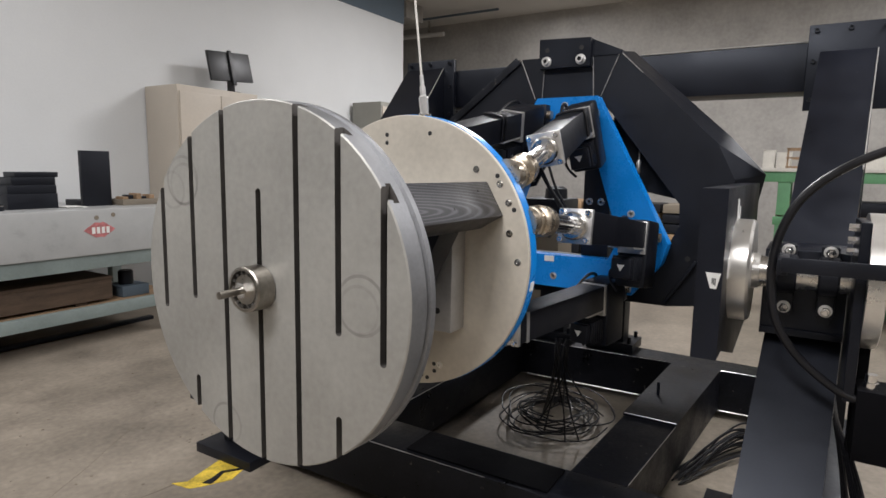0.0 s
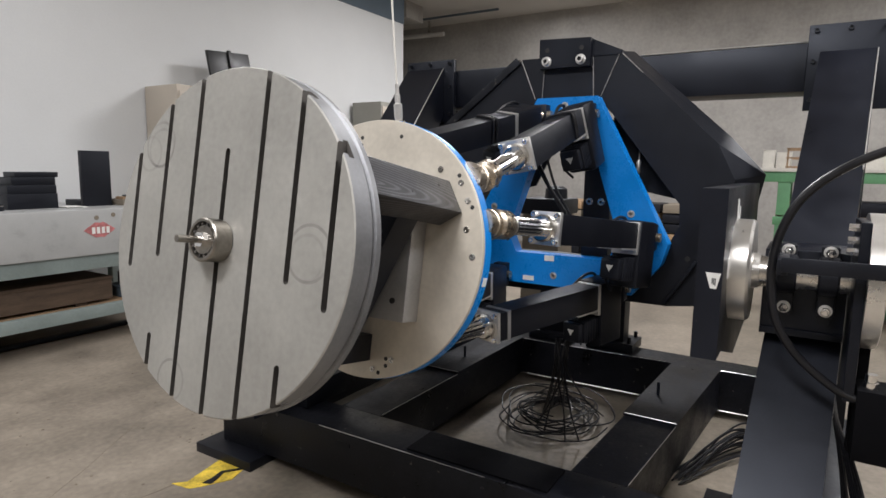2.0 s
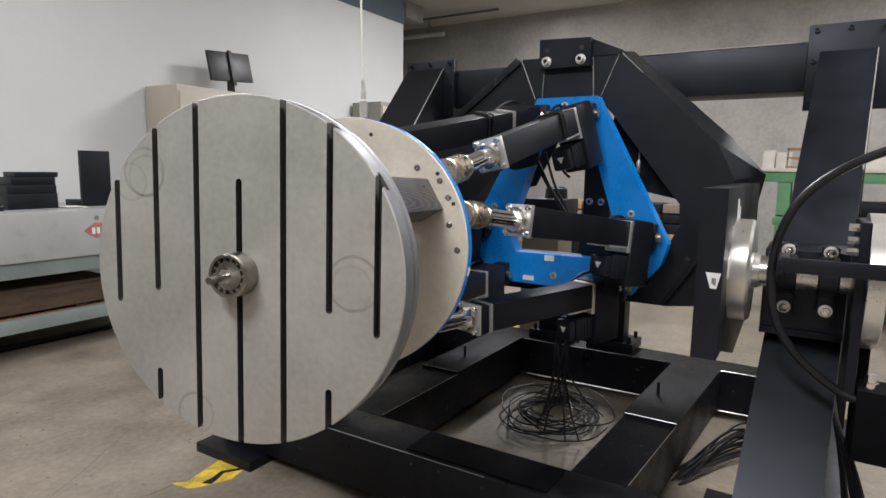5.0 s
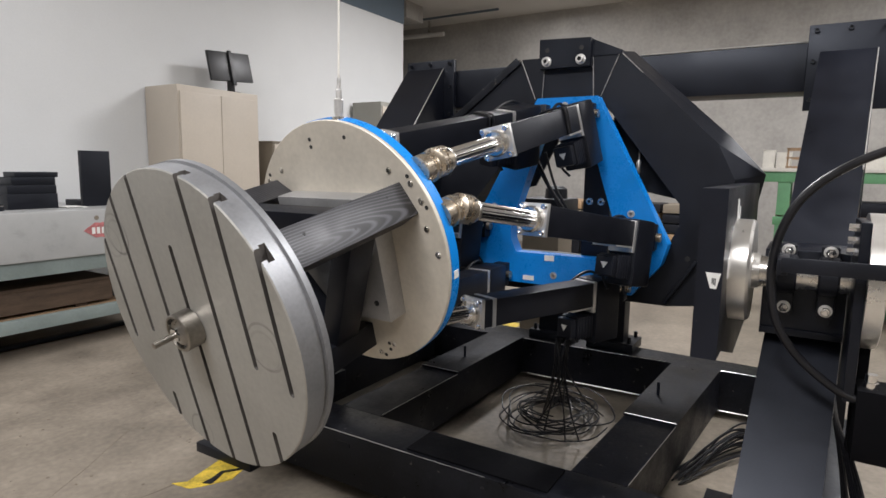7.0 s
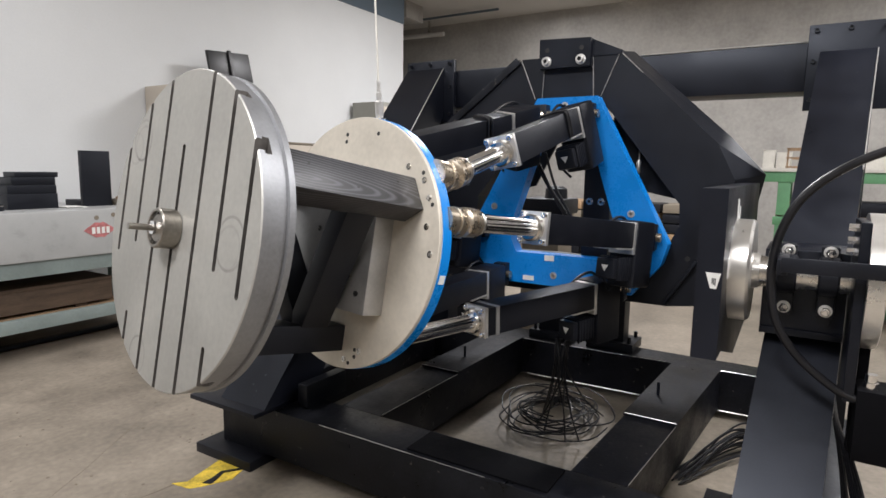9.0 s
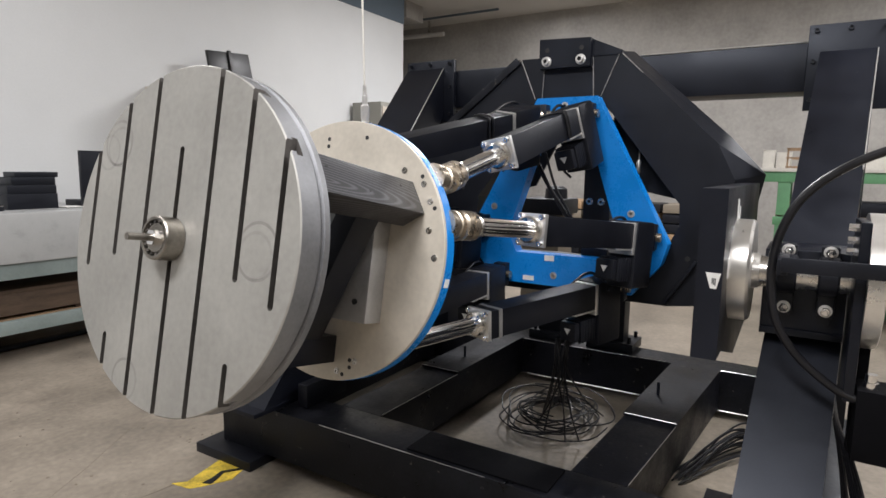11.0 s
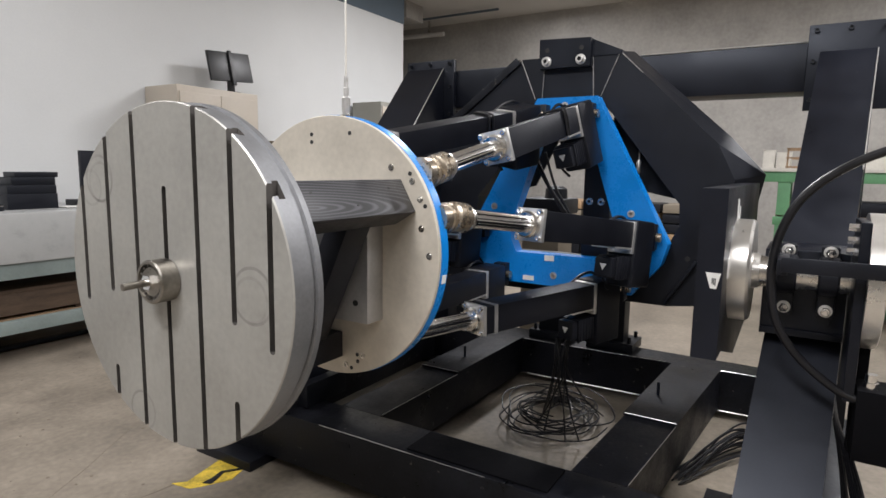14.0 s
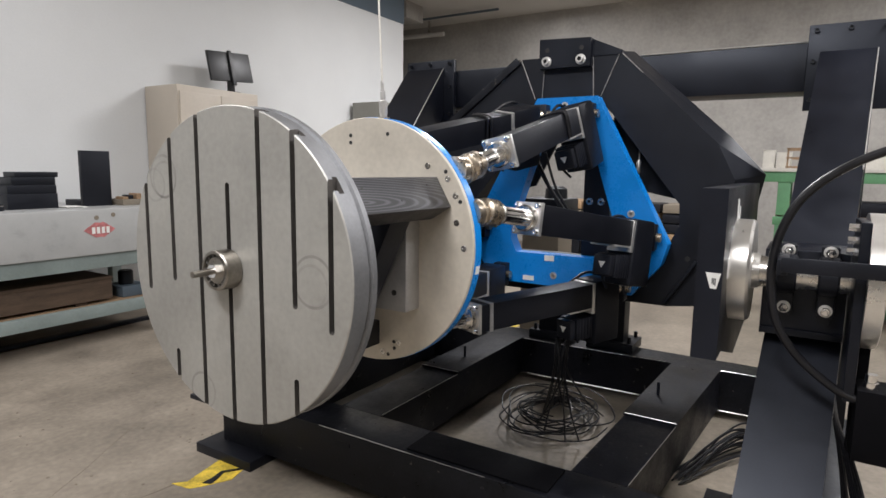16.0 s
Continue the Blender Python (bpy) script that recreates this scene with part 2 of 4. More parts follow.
def carve(bm, cutters):
    """The mesh of bm with each cutter taken out of it."""
    me = bpy.data.meshes.new("solid")
    bmesh.ops.recalc_face_normals(bm, faces=bm.faces)
    bm.to_mesh(me)
    bm.free()
    for c in cutters:
        ob = new("solid", me)
        cm = bpy.data.meshes.new("cutter")
        bmesh.ops.recalc_face_normals(c, faces=c.faces)
        c.to_mesh(cm)
        c.free()
        co = new("cutter", cm)
        md = ob.modifiers.new("cut", "BOOLEAN")
        md.object, md.operation, md.solver = co, "DIFFERENCE", "EXACT"
        md.use_self = True
        dg = bpy.context.evaluated_depsgraph_get()
        me = bpy.data.meshes.new_from_object(ob.evaluated_get(dg))
        bpy.data.objects.remove(ob)
        bpy.data.objects.remove(co)
    out = bmesh.new()
    out.from_mesh(me)
    return out


def bolt(parent, m, r=0.014, h=0.012, name="bolt", mtl=None, washer=True):
    """A socket-head bolt whose head stands along the x axis of m."""
    bm = bmesh.new()
    if washer:
        lathe([(0, r * 1.4), (0.003, r * 1.4)], m, 20, bm)
    lathe([(0.001, r), (h, r), (h, r * 0.55), (h * 0.5, r * 0.5)], m, 16, bm)
    ob = part(name, bm, mtl or STEEL, parent)
    # the socket recess is coloured black as its shade
    ob.data.materials.append(HOLE)
    inv = m.inverted()
    for f in ob.data.polygons:
        c = inv @ f.center
        if (c.y * c.y + c.z * c.z) ** 0.5 < r * 0.6 and c.x > 0.004:
            f.material_index = 1
    return ob


YC = 1.03  # middle plane of the machine

# ---- room ----
def setting(name, bm, mtl, label, category, bevel=0.0):
    return tagged(part(name, bm, mtl, None, "", bevel), label, category, "", "structure")


setting("floor", box(-6, 16, -8, 12, -0.2, 0), FLOORM, "worn grey-brown concrete workshop floor with stains", "floor")
WY = 5.35
setting("wall_left", box(-6, 7.55, WY, WY + 0.2, 0, 4.0), WALLM, "plain white painted workshop wall", "wall")
setting("wall_end", box(7.35, 7.55, WY + 0.2, 12, 0, 4.0), WALLM, "white end of the workshop partition wall", "wall")
setting("trim", box(-6, 7.551, WY - 0.012, WY + 0.212, 3.43, 4.0), SLATE, "slate-blue band along the top of the white wall", "trim")
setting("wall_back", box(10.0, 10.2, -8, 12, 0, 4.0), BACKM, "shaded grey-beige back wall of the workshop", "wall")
# two walls out of view, grey only to bounce less fill light
setting("wall_right", box(-6, 16, -5.2, -5.0, 0, 4.0), BACKM, "unseen grey-beige wall, toned down to cut bounced light", "wall")
setting("wall_behind", box(-6.2, -6, -8, 12, 0, 4.0), BACKM, "unseen grey-beige wall, toned down to cut bounced light", "wall")
setting("wall_far", box(7.55, 10, 11.8, 12, 0, 4.0), WALLM, "plain white painted workshop wall", "wall")
setting("ceiling", box(-6.2, 16, -8.2, 12.2, 4.0, 4.2), CEIL, "grey-beige workshop ceiling", "ceiling")

# ---- base frame ----
TOP, LOW = 0.262, 0.045
frame_ = thing("chassis", "welded black steel floor chassis of box beams, dusty on top", "chassis")


def beam(name, x0, x1, y0, y1, z0, z1, mtl=DUSTY, parent=None, label="", bevel=0.006):
    return part(name, box(x0, x1, y0, y1, z0, z1), mtl, parent or frame_, label, bevel)


def slab(name, pts, z0, z1, mtl=DUSTY, bevel=0.006, label=""):
    """A flat-topped box beam over a four-cornered footprint of (x, y)."""
    bm = bmesh.new()
    v = [[bm.verts.new((x, y, z)) for x, y in pts] for z in (z0, z1)]
    k = len(pts)
    for i in range(k):
        bm.faces.new((v[0][i], v[0][(i + 1) % k], v[1][(i + 1) % k], v[1][i]))
    bm.faces.new(v[0][::-1])
    bm.faces.new(v[1])
    return part(name, bm, mtl, frame_, label, bevel)


def rail_y(side, x):
    """The inner and outer edge of a side rail at x, skewed to fit the camera's view."""
    u = (x - 1.92) / 1.42
    return (1.466 - 0.027 * u, 1.680 - 0.026 * u) if side > 0 else (0.627 - 0.079 * u, 0.430 - 0.116 * u)


def rail_slab(name, side, x0, x1, z0, z1, out=0.0, mtl=DUSTY, bevel=0.006):
    o = out * side
    (a, b), (c, e) = rail_y(side, x0), rail_y(side, x1)
    return slab(name, [(x0, a - o), (x0, b + o), (x1, e + o), (x1, c - o)], z0, z1, mtl, bevel)


beam("cross_beam", 1.71, 1.92, -0.20, 2.22, LOW, TOP)
rail_slab("side_rail", 1, 1.92, 3.35, LOW, TOP - 0.001)
rail_slab("side_rail", -1, 1.92, 3.38, LOW, TOP - 0.001)
beam("outer_rail", 1.92, 3.33, 2.08, 2.22, LOW, TOP)
beam("outer_rail", 1.92, 3.33, -0.20, -0.06, LOW, TOP)
slab("cross_beam", [(3.325, 2.28), (3.385, -0.25), (3.56, -0.25), (3.56, 2.28)], LOW, TOP)
rail_slab("top_plate", 1, 2.55, 3.34, TOP, TOP + 0.012, 0.004, bevel=0.003)
rail_slab("top_plate", -1, 2.505, 3.34, TOP, TOP + 0.012, 0.004, bevel=0.003)
# black strip stands in for a darker, recessed stretch of the beam
beam("cross_plate", 1.73, 1.90, 0.64, 1.20, TOP, TOP + 0.008, DULL_BLACK, label="dull black strip on the front beam", bevel=0.003)
for y in (2.12, -0.12):
    beam("foot_pad", 1.62, 2.0, y - 0.18, y + 0.18, 0.0, LOW, MATT)
    beam("foot_pad", 3.28, 3.62, y - 0.18, y + 0.18, 0.0, LOW, MATT)

# ---- gantry ----
gantry = thing("gantry", "tall black steel gantry with raked box legs and a cross beam", "gantry")
for s, y0, y1 in ((1, 1.93, 2.28), (-1, -0.27, 0.05)):
    plate = part("flange_plate", box(3.27, 3.30, y0, y1, 1.60, 1.98), BLACK, gantry, "", 0.003)
    ya, yb = (y0 + 0.075, y1 - 0.001) if s > 0 else (y0 + 0.055, y1 - 0.05)
    k = 0.075 * s
    dx = -0.98
    def rake(z, y, z0=1.93 if s > 0 else 1.86):
        t = z0 - z
        return (3.27 + dx * t, y - k * t, z)
    bm = bmesh.new()
    ring = []
    for z in (1.93 if s > 0 else 1.86, TOP):
        a, b = rake(z, ya), rake(z, yb)
        ring.append([bm.verts.new(a), bm.verts.new(b), bm.verts.new((min(b[0] + 0.30, 3.27 if z > 1 else 9), b[1], z - (0.30 if z > 1 else 0))), bm.verts.new((min(a[0] + 0.30, 3.27 if z > 1 else 9), a[1], z - (0.30 if z > 1 else 0)))])
    for i in range(4):
        j = (i + 1) % 4
        bm.faces.new((ring[0][i], ring[0][j], ring[1][j], ring[1][i]))
    bm.faces.new(ring[0])
    bm.faces.new(ring[1][::-1])
    part("raked_leg", bm, BLACK, gantry, "", 0.006)
    for y, z in ((y0 + 0.03, 1.955), ((y0 + y1) / 2, 1.955), (y1 - 0.03, 1.955), (y0 + 0.03 if s > 0 else y1 - 0.025, 1.82), (y0 + 0.03 if s > 0 else y1 - 0.025, 1.65)):
        bolt(gantry, pose(3.27, y, z, 0, 0, 180), 0.011, 0.014, "bolt", BLACK, False)
part("cross_beam", box(3.30, 3.52, -0.27, 2.28, 1.690, 1.914), BLACK, gantry, "", 0.006)
for y in (2.1, -0.1):
    part("column", box(3.33, 3.53, y - 0.12, y + 0.12, TOP, 1.68), BLACK, gantry, "", 0.006)

# ---- swinging arch and the blue base ----
arch = thing("tilting_arch", "black welded steel arch that carries the blue base plate", "machine arch")
def loft_ring(outer0, inner0, x0, outer1, inner1, x1):
    bm = bmesh.new()
    k = len(outer0)
    v = [[bm.verts.new((x, y, z)) for y, z in pts] for x, pts in ((x0, outer0), (x0, inner0), (x1, outer1), (x1, inner1))]
    for i in range(k):
        j = (i + 1) % k
        bm.faces.new((v[0][i], v[0][j], v[1][j], v[1][i]))
        bm.faces.new((v[2][i], v[3][i], v[3][j], v[2][j]))
        bm.faces.new((v[0][i], v[2][i], v[2][j], v[0][j]))
        bm.faces.new((v[1][i], v[1][j], v[3][j], v[3][i]))
    return bm


def outline(near, far):
    """A closed outline from its near and far halves (offset from the middle plane, z), top to bottom."""
    return [(YC - b, z) for b, z in near] + [(YC + b, z) for b, z in far[::-1]]


foot = [(0.757, 0.705), (0.50, 0.672), (0.34, 0.672)]
front_o = outline([(0.220, 1.874), (0.677, 1.436), (0.754, 1.278)] + foot, [(0.305, 1.874), (0.787, 1.486), (0.854, 1.298)] + foot)
inner = [(0.115, 1.66), (0.19, 1.59), (0.53, 1.16), (0.535, 1.06), (0.50, 0.98), (0.36, 0.86)]
front_i = outline(inner, inner)
back_o = outline([(0.235, 1.905), (0.712, 1.472), (0.865, 1.303)] + foot, [(0.320, 1.905), (0.822, 1.522), (0.965, 1.323)] + foot)
arch_body = part("arch_body", loft_ring(front_o, front_i, 2.93, back_o, front_i, 3.12), MATT, arch, "", 0.005)
arch_body.data.polygons.foreach_set("use_smooth", [False] * len(arch_body.data.polygons))
for sgn in (1, -1):
    # weld seams where the arch plates meet
    for (b0, z0), (b1, z1) in (((0.135, 1.67), (0.220, 1.874)), ((0.098, 1.67), (0.088, 1.868)), ((0.220, 1.874), (0.33, 1.768))):
        off = 0.0 if sgn > 0 else 0.072
        part("weld_seam", cyl((2.928, YC - sgn * (b0 + off), z0), (2.928, YC - sgn * (b1 + off), z1), 0.0024, None, 8), WELD, arch)
part("top_bracket", prism([(0.943, 1.812), (0.943, 1.945), (1.205, 1.955), (1.205, 1.812)], 2.885, 2.925), BLACK, arch, "", 0.004)
part("top_cap", prism([(1.205, 1.862), (1.205, 1.95), (0.943, 1.942), (0.80, 1.880), (0.80, 1.862)], 2.925, 3.06), BLACK, arch, "", 0.005)
for y in (0.99, 1.165):
    bolt(arch, pose(2.885, y, 1.845, 0, 0, 180), 0.018, 0.024, "large_bolt", ZINC)
    part("bore", lathe([(0, 0.011), (0.001, 0.011)], pose(2.884, y - 0.002, 1.90, 0, 0, 180), 16), HOLE, arch)
# black panels added to darken the gaps behind the arch limbs
for sgn in (1, -1):
    part("rear_panel", prism([(YC - sgn * 0.16, 1.62), (YC - sgn * 0.60, 1.22), (YC - sgn * 0.60, 1.15), (YC - sgn * 0.27, 1.22), (YC - sgn * 0.13, 1.5)], 3.125, 3.14), MATT, arch)
part("tie_rod", cyl((3.0, 0.712, 0.95), (3.0, 0.712, 1.46), 0.0035, None, 8), ZINC, arch, "thin bright tie rod")
part("tie_fitting", lathe([(0, 0.006), (0.01, 0.010), (0.055, 0.010), (0.065, 0.006)], pose(3.0, 0.712, 1.30, 0, -90, 0), 12), ZINC, arch)
# a bar along the far limb's outer edge, placed to fit the camera's view
em, el = between((2.929, 1.335, 1.868), (2.929, 1.80, 1.515), (1, 0, 0))
part("edge_bar", box(0, el, -0.020, 0.020, -0.014, 0.0), DUSTY, arch, "", 0.003, em)
gm, gl = between((2.93, 0.405, 0.903), (2.93, 0.536, 0.694), (1, 0, 0))
part("gusset_rib", box(0, gl, -0.008, 0.008, -0.03, 0.0), BLACK, arch, "", 0.003, gm)
part("bore", lathe([(0, 0.012), (0.001, 0.012)], pose(2.929, 0.448, 0.908, 0, 0, 180), 16), HOLE, arch)
part("rear_upright", box(2.95, 3.02, 0.83, 0.965, 0.86, 1.46), MATT, arch, "", 0.003)
for y in (0.932, 0.873):
    bolt(arch, pose(2.95, y, 1.155, 0, 0, 180), 0.013, 0.012, "bolt", STEEL)
SX, SZ = 2.116, 1.002
for s in (1, -1):
    y0 = YC - s * 0.777
    outline = [(1.822, 0.772), (1.93, 0.772), (2.35, 0.655), (3.05, 0.70), (3.05, 1.266), (1.822, 1.266)]
    bm = bmesh.new()
    va = [[bm.verts.new((x, y, z)) for x, z in outline] for y in (y0, y0 - s * 0.070)]
    for i in range(6):
        bm.faces.new((va[0][i], va[0][(i + 1) % 6], va[1][(i + 1) % 6], va[1][i]))
    bm.faces.new(va[0])
    bm.faces.new(va[1][::-1])
    part("arm", bm, BLACK, arch, "", 0.004)
    part("shaft_flange", lathe([(0.015, 0.162), (0.064, 0.162), (0.072, 0.155), (0.072, 0.057), (0.092, 0.053), (0.092, 0.046)], pose(SX, y0 - s * 0.055, SZ, 0, 0, -90 * s), 64), FLANGE, arch, "polished steel flange on the tilt shaft")
    part("tilt_shaft", cyl((SX, y0 - s * 0.11, SZ), (SX, y0 - s * 0.45, SZ), 0.049), STEEL, arch)
for k in range(3):
    part("print_bar", box(1.8175, 1.819, 0.2005 + 0.004 * k - 0.0012, 0.2005 + 0.004 * k + 0.0012, 0.990 + 0.003 * k, 1.012), HOLE, arch)
part("warning_sticker", prism([(0.227, 1.027), (0.187, 1.026), (0.197, 0.981), (0.213, 0.982)], 1.819, 1.822), PAPER, arch, "white shield-shaped sticker")
for px, pz, k in ((2.12, 1.20, 0.9), (2.18, 1.18, 0.7), (1.95, 1.03, 0.9)):
    part("paint_chip", box(px - 0.02 * k, px + 0.02 * k, 0.1812, 0.183, pz - 0.04 * k, pz + 0.03 * k), PAPER, arch, "small white patch on the arm", 0.0)

blue = thing("base_plate", "bright blue painted triangular steel base plate with a centre opening", "base plate")
bo = [(0.15, 1.66), (-0.15, 1.66), (-0.512, 0.98), (-0.485, 0.88), (-0.36, 0.725), (0.36, 0.725), (0.485, 0.88), (0.512, 0.98)]
bi = [(0.10, 1.55), (-0.10, 1.55), (-0.275, 1.02), (-0.27, 0.95), (-0.24, 0.885), (0.24, 0.885), (0.27, 0.95), (0.275, 1.02)]
part("plate_body", ring_prism([(YC + y, z) for y, z in bo], [(YC + y, z) for y, z in bi], 2.82, 2.90), BLUE, blue, "", 0.008)

for y, z in ((0.691, 1.112), (1.402, 1.116), (0.882, 1.457), (1.036, 1.620), (1.06, 0.78)):
    bolt(blue, pose(2.82, y, z, 0, 0, 180), 0.0125, 0.006, "screw", ZINC)
part("second_label", box(2.817, 2.82, 1.165, 1.225, 0.742, 0.766), PAPER, blue, "small pale strip label")
part("label_plate", box(2.817, 2.82, 1.06, 1.11, 0.852, 0.88), PAPER, blue, "small white data label")
for b, z, h in ((0.115, 1.575, 0.05), (0.430, 1.012, 0.06), (0.308, 0.764, 0.06)):
    for sgn in (1, -1):
        part("joint_block", box(2.765, 2.822, YC - sgn * b - 0.035, YC - sgn * b + 0.035, z - h, z + h), MATT, blue, "black pivot block", 0.006)
        part("pivot_pin", cyl((2.79, YC - sgn * b - 0.055, z), (2.79, YC - sgn * b + 0.055, z), 0.02, None, 20), BRONZE, blue)

# ---- moving platform ----
TRACK = [
    (0.0, 0.921, 1.049, 1.035, 0.14, 0.09, -0.19), (0.5, 0.922, 1.074, 1.050, 0, 1.66, -0.24), (1.0, 0.922, 1.113, 1.076, 0, 4.24, -0.33),
    (1.5, 0.924, 1.154, 1.103, 0, 6.81, -0.29), (2.0, 0.925, 1.193, 1.129, 0, 9.5, -0.36), (2.5, 0.934, 1.238, 1.155, 0, 12.18, -0.48),
    (3.0, 0.940, 1.279, 1.180, 0, 14.77, -0.49), (3.5, 0.941, 1.280, 1.184, 0, 15.11, 0.19), (4.0, 0.937, 1.211, 1.167, 0, 13.27, 6.86),
    (4.2, 0.937, 1.187, 1.154, 0, 11.69, 9.92), (4.7, 0.936, 1.146, 1.096, 0.2, 5.96, 13.9), (5.2, 0.935, 1.134, 1.026, 0, -0.93, 15.1),
    (5.7, 0.935, 1.155, 0.958, -0.1, -7.6, 13.1), (6.3, 0.935, 1.218, 0.898, -0.31, -13.49, 7.14), (6.5, 0.936, 1.247, 0.891, -0.6, -14.37, 3.87),
    (7.0, 0.947, 1.332, 0.893, -0.8, -14.0, -5.06), (7.5, 0.951, 1.399, 0.935, 0, -10.43, -11.21), (8.0, 0.952, 1.4386, 1.0054, 0.9, -4.03, -14.7),
    (8.5, 0.948, 1.434, 1.0762, 1.0, 2.94, -14.6), (9.0, 0.9456, 1.397, 1.1414, 0.9, 9.57, -10.96), (9.2, 0.944, 1.371, 1.157, 0.7, 11.75, -8.6),
    (9.6, 0.940, 1.313, 1.177, 0.2, 14.4, -3.3), (9.9, 0.938, 1.283, 1.184, 0, 15.1, -0.2), (10.3, 0.922, 1.280, 1.181, 0, 14.85, 0), (10.7, 0.888, 1.282, 1.154, 0, 12.4, -0.2),
    (11.3, 0.840, 1.286, 1.110, -0.3, 8.09, -0.4), (11.5, 0.826, 1.293, 1.096, -0.09, 6.54, 0.1), (12.0, 0.791, 1.303, 1.060, -0.1, 2.87, 0.01),
    (12.5, 0.762, 1.309, 1.029, 0, -0.08, 0.02), (13.0, 0.773, 1.308, 1.029, 0, -0.14, 0.11), (13.5, 0.813, 1.302, 1.032, 0.07, -0.04, 0.2),
    (14.0, 0.855, 1.295, 1.035, 0.1, -0.05, 0.16), (14.5, 0.895, 1.289, 1.037, 0.04, 0, 0.11), (15.0, 0.936, 1.283, 1.038, 0, 0.1, -0.1),
    (15.5, 0.975, 1.278, 1.039, -0.2, 0.12, -0.14), (16.0, 1.020, 1.275, 1.041, -0.12, 0, -0.17)]


def platform_at(t):
    """The pose of the platform at t, gliding through the rows above."""
    i = max(k for k in range(len(TRACK)) if TRACK[k][0] <= t + 1e-6)
    i = min(i, len(TRACK) - 2)
    a, b, c, e = TRACK[max(i - 1, 0)], TRACK[i], TRACK[i + 1], TRACK[min(i + 2, len(TRACK) - 1)]
    h = c[0] - b[0]
    u = (t - b[0]) / h
    v = []
    for k in range(1, 7):
        m0 = (c[k] - a[k]) / max(c[0] - a[0], 1e-6) * h
        m1 = (e[k] - b[k]) / max(e[0] - b[0], 1e-6) * h
        v.append((2 * u ** 3 - 3 * u * u + 1) * b[k] + (u ** 3 - 2 * u * u + u) * m0 + (3 * u * u - 2 * u ** 3) * c[k] + (u ** 3 - u * u) * m1)
    return pose(*v)


platform = thing("motion_platform", "six-axis moving platform with a slotted iron faceplate on black beams", "motion platform")
R = 0.42
S = 0.1178
# the local x axis runs into the machine, y away to the far side, z up
disc = lathe([(0, R - 0.003), (0.003, R), (0.055, R), (0.058, R - 0.006), (0.066, R - 0.006), (0.069, R + 0.002), (0.085, R + 0.002)], None, 128)
SLOTS = [(-3, -0.087, 1), (-2, -0.05, 1), (-2, -1, -0.265), (-1, -1, 1), (0, -1, 0.216), (1, -1, 1), (2, -0.07, 1), (2, -1, -0.264), (3, -0.116, 1)]


def slot_cut(half, x0, x1):
    bm = bmesh.new()
    for k, z0, z1 in SLOTS:
        y = -k * S
        z0, z1 = max(z0, -0.6), min(z1, 0.6)
        n = 8
        pts = [(y - half, z0), (y + half, z0)] if z0 < -0.5 else [(y + half * math.cos(math.pi + math.pi * i / n), z0 + half * math.sin(math.pi + math.pi * i / n)) for i in range(n + 1)]
        pts += [(y + half, z1), (y - half, z1)] if z1 > 0.5 else [(y + half * math.cos(math.pi * i / n), z1 + half * math.sin(math.pi * i / n)) for i in range(n + 1)]
        prism(pts, x0, x1, bm)
    return bm


disc = carve(disc, [slot_cut(0.0082, -0.02, 0.034), slot_cut(0.012, 0.017, 0.0345)])
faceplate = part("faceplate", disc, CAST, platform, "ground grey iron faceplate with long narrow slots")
# inner slot faces get the darker colour as their shade
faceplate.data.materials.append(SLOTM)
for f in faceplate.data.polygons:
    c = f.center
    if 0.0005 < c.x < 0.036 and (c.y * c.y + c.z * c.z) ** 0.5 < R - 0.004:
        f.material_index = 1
faceplate.data.materials.append(RIM)
for f in faceplate.data.polygons:
    c = f.center
    if f.material_index == 0 and c.x > 0.0025:
        f.material_index = 2
hub = part("hub", lathe([(-0.002, 0.052), (-0.045, 0.052), (-0.048, 0.049), (-0.048, 0.043), (-0.036, 0.041), (-0.036, 0.036), (-0.043, 0.034), (-0.043, 0.012)], None, 40), HUBM, platform, "round steel bearing hub")
part("pin", cyl((-0.04, 0.0, 0.0), (-0.112, 0.0, -0.002), 0.0085, 0.0085, 20), HUBM, platform, "short steel pin", 0.002)
for k in range(14):
    a = 2 * math.pi * k / 14
    part("roller", cyl((-0.037, 0.0385 * math.cos(a), 0.0385 * math.sin(a)), (-0.044, 0.0385 * math.cos(a), 0.0385 * math.sin(a)), 0.0036, None, 8), SLOTM, hub)
part("nut", lathe([(-0.042, 0.019), (-0.056, 0.019)], None, 6), CHROME, platform, "", 0.002)
PX = 0.571
PZ = 0.018
part("carrier_plate", lathe([(PX, 0.413), (PX + 0.002, 0.415), (PX + 0.014, 0.415)], pose(0, 0, PZ), 128), NICKEL, platform, "beige plated round carrier plate")
part("blue_ring", lathe([(PX + 0.014, 0.417), (PX + 0.05, 0.417), (PX + 0.052, 0.40)], pose(0, 0, PZ), 128), BLUE, platform, "blue painted edge ring")
for ang in (30, 150, 270):
    m = pose(0, 0, PZ, -(ang - 90))  # z outwards
    part("spacer_beam", box(0.085, PX, -0.054, 0.054, 0.27, 0.355), GRAIN if ang != 270 else MATT, platform, "black grained spacer beam", 0.004, m)
def beam_point(ang, r):
    return Vector((0.455 if ang == 270 else 0.39, -r * math.cos(radians(ang)), PZ + r * math.sin(radians(ang))))


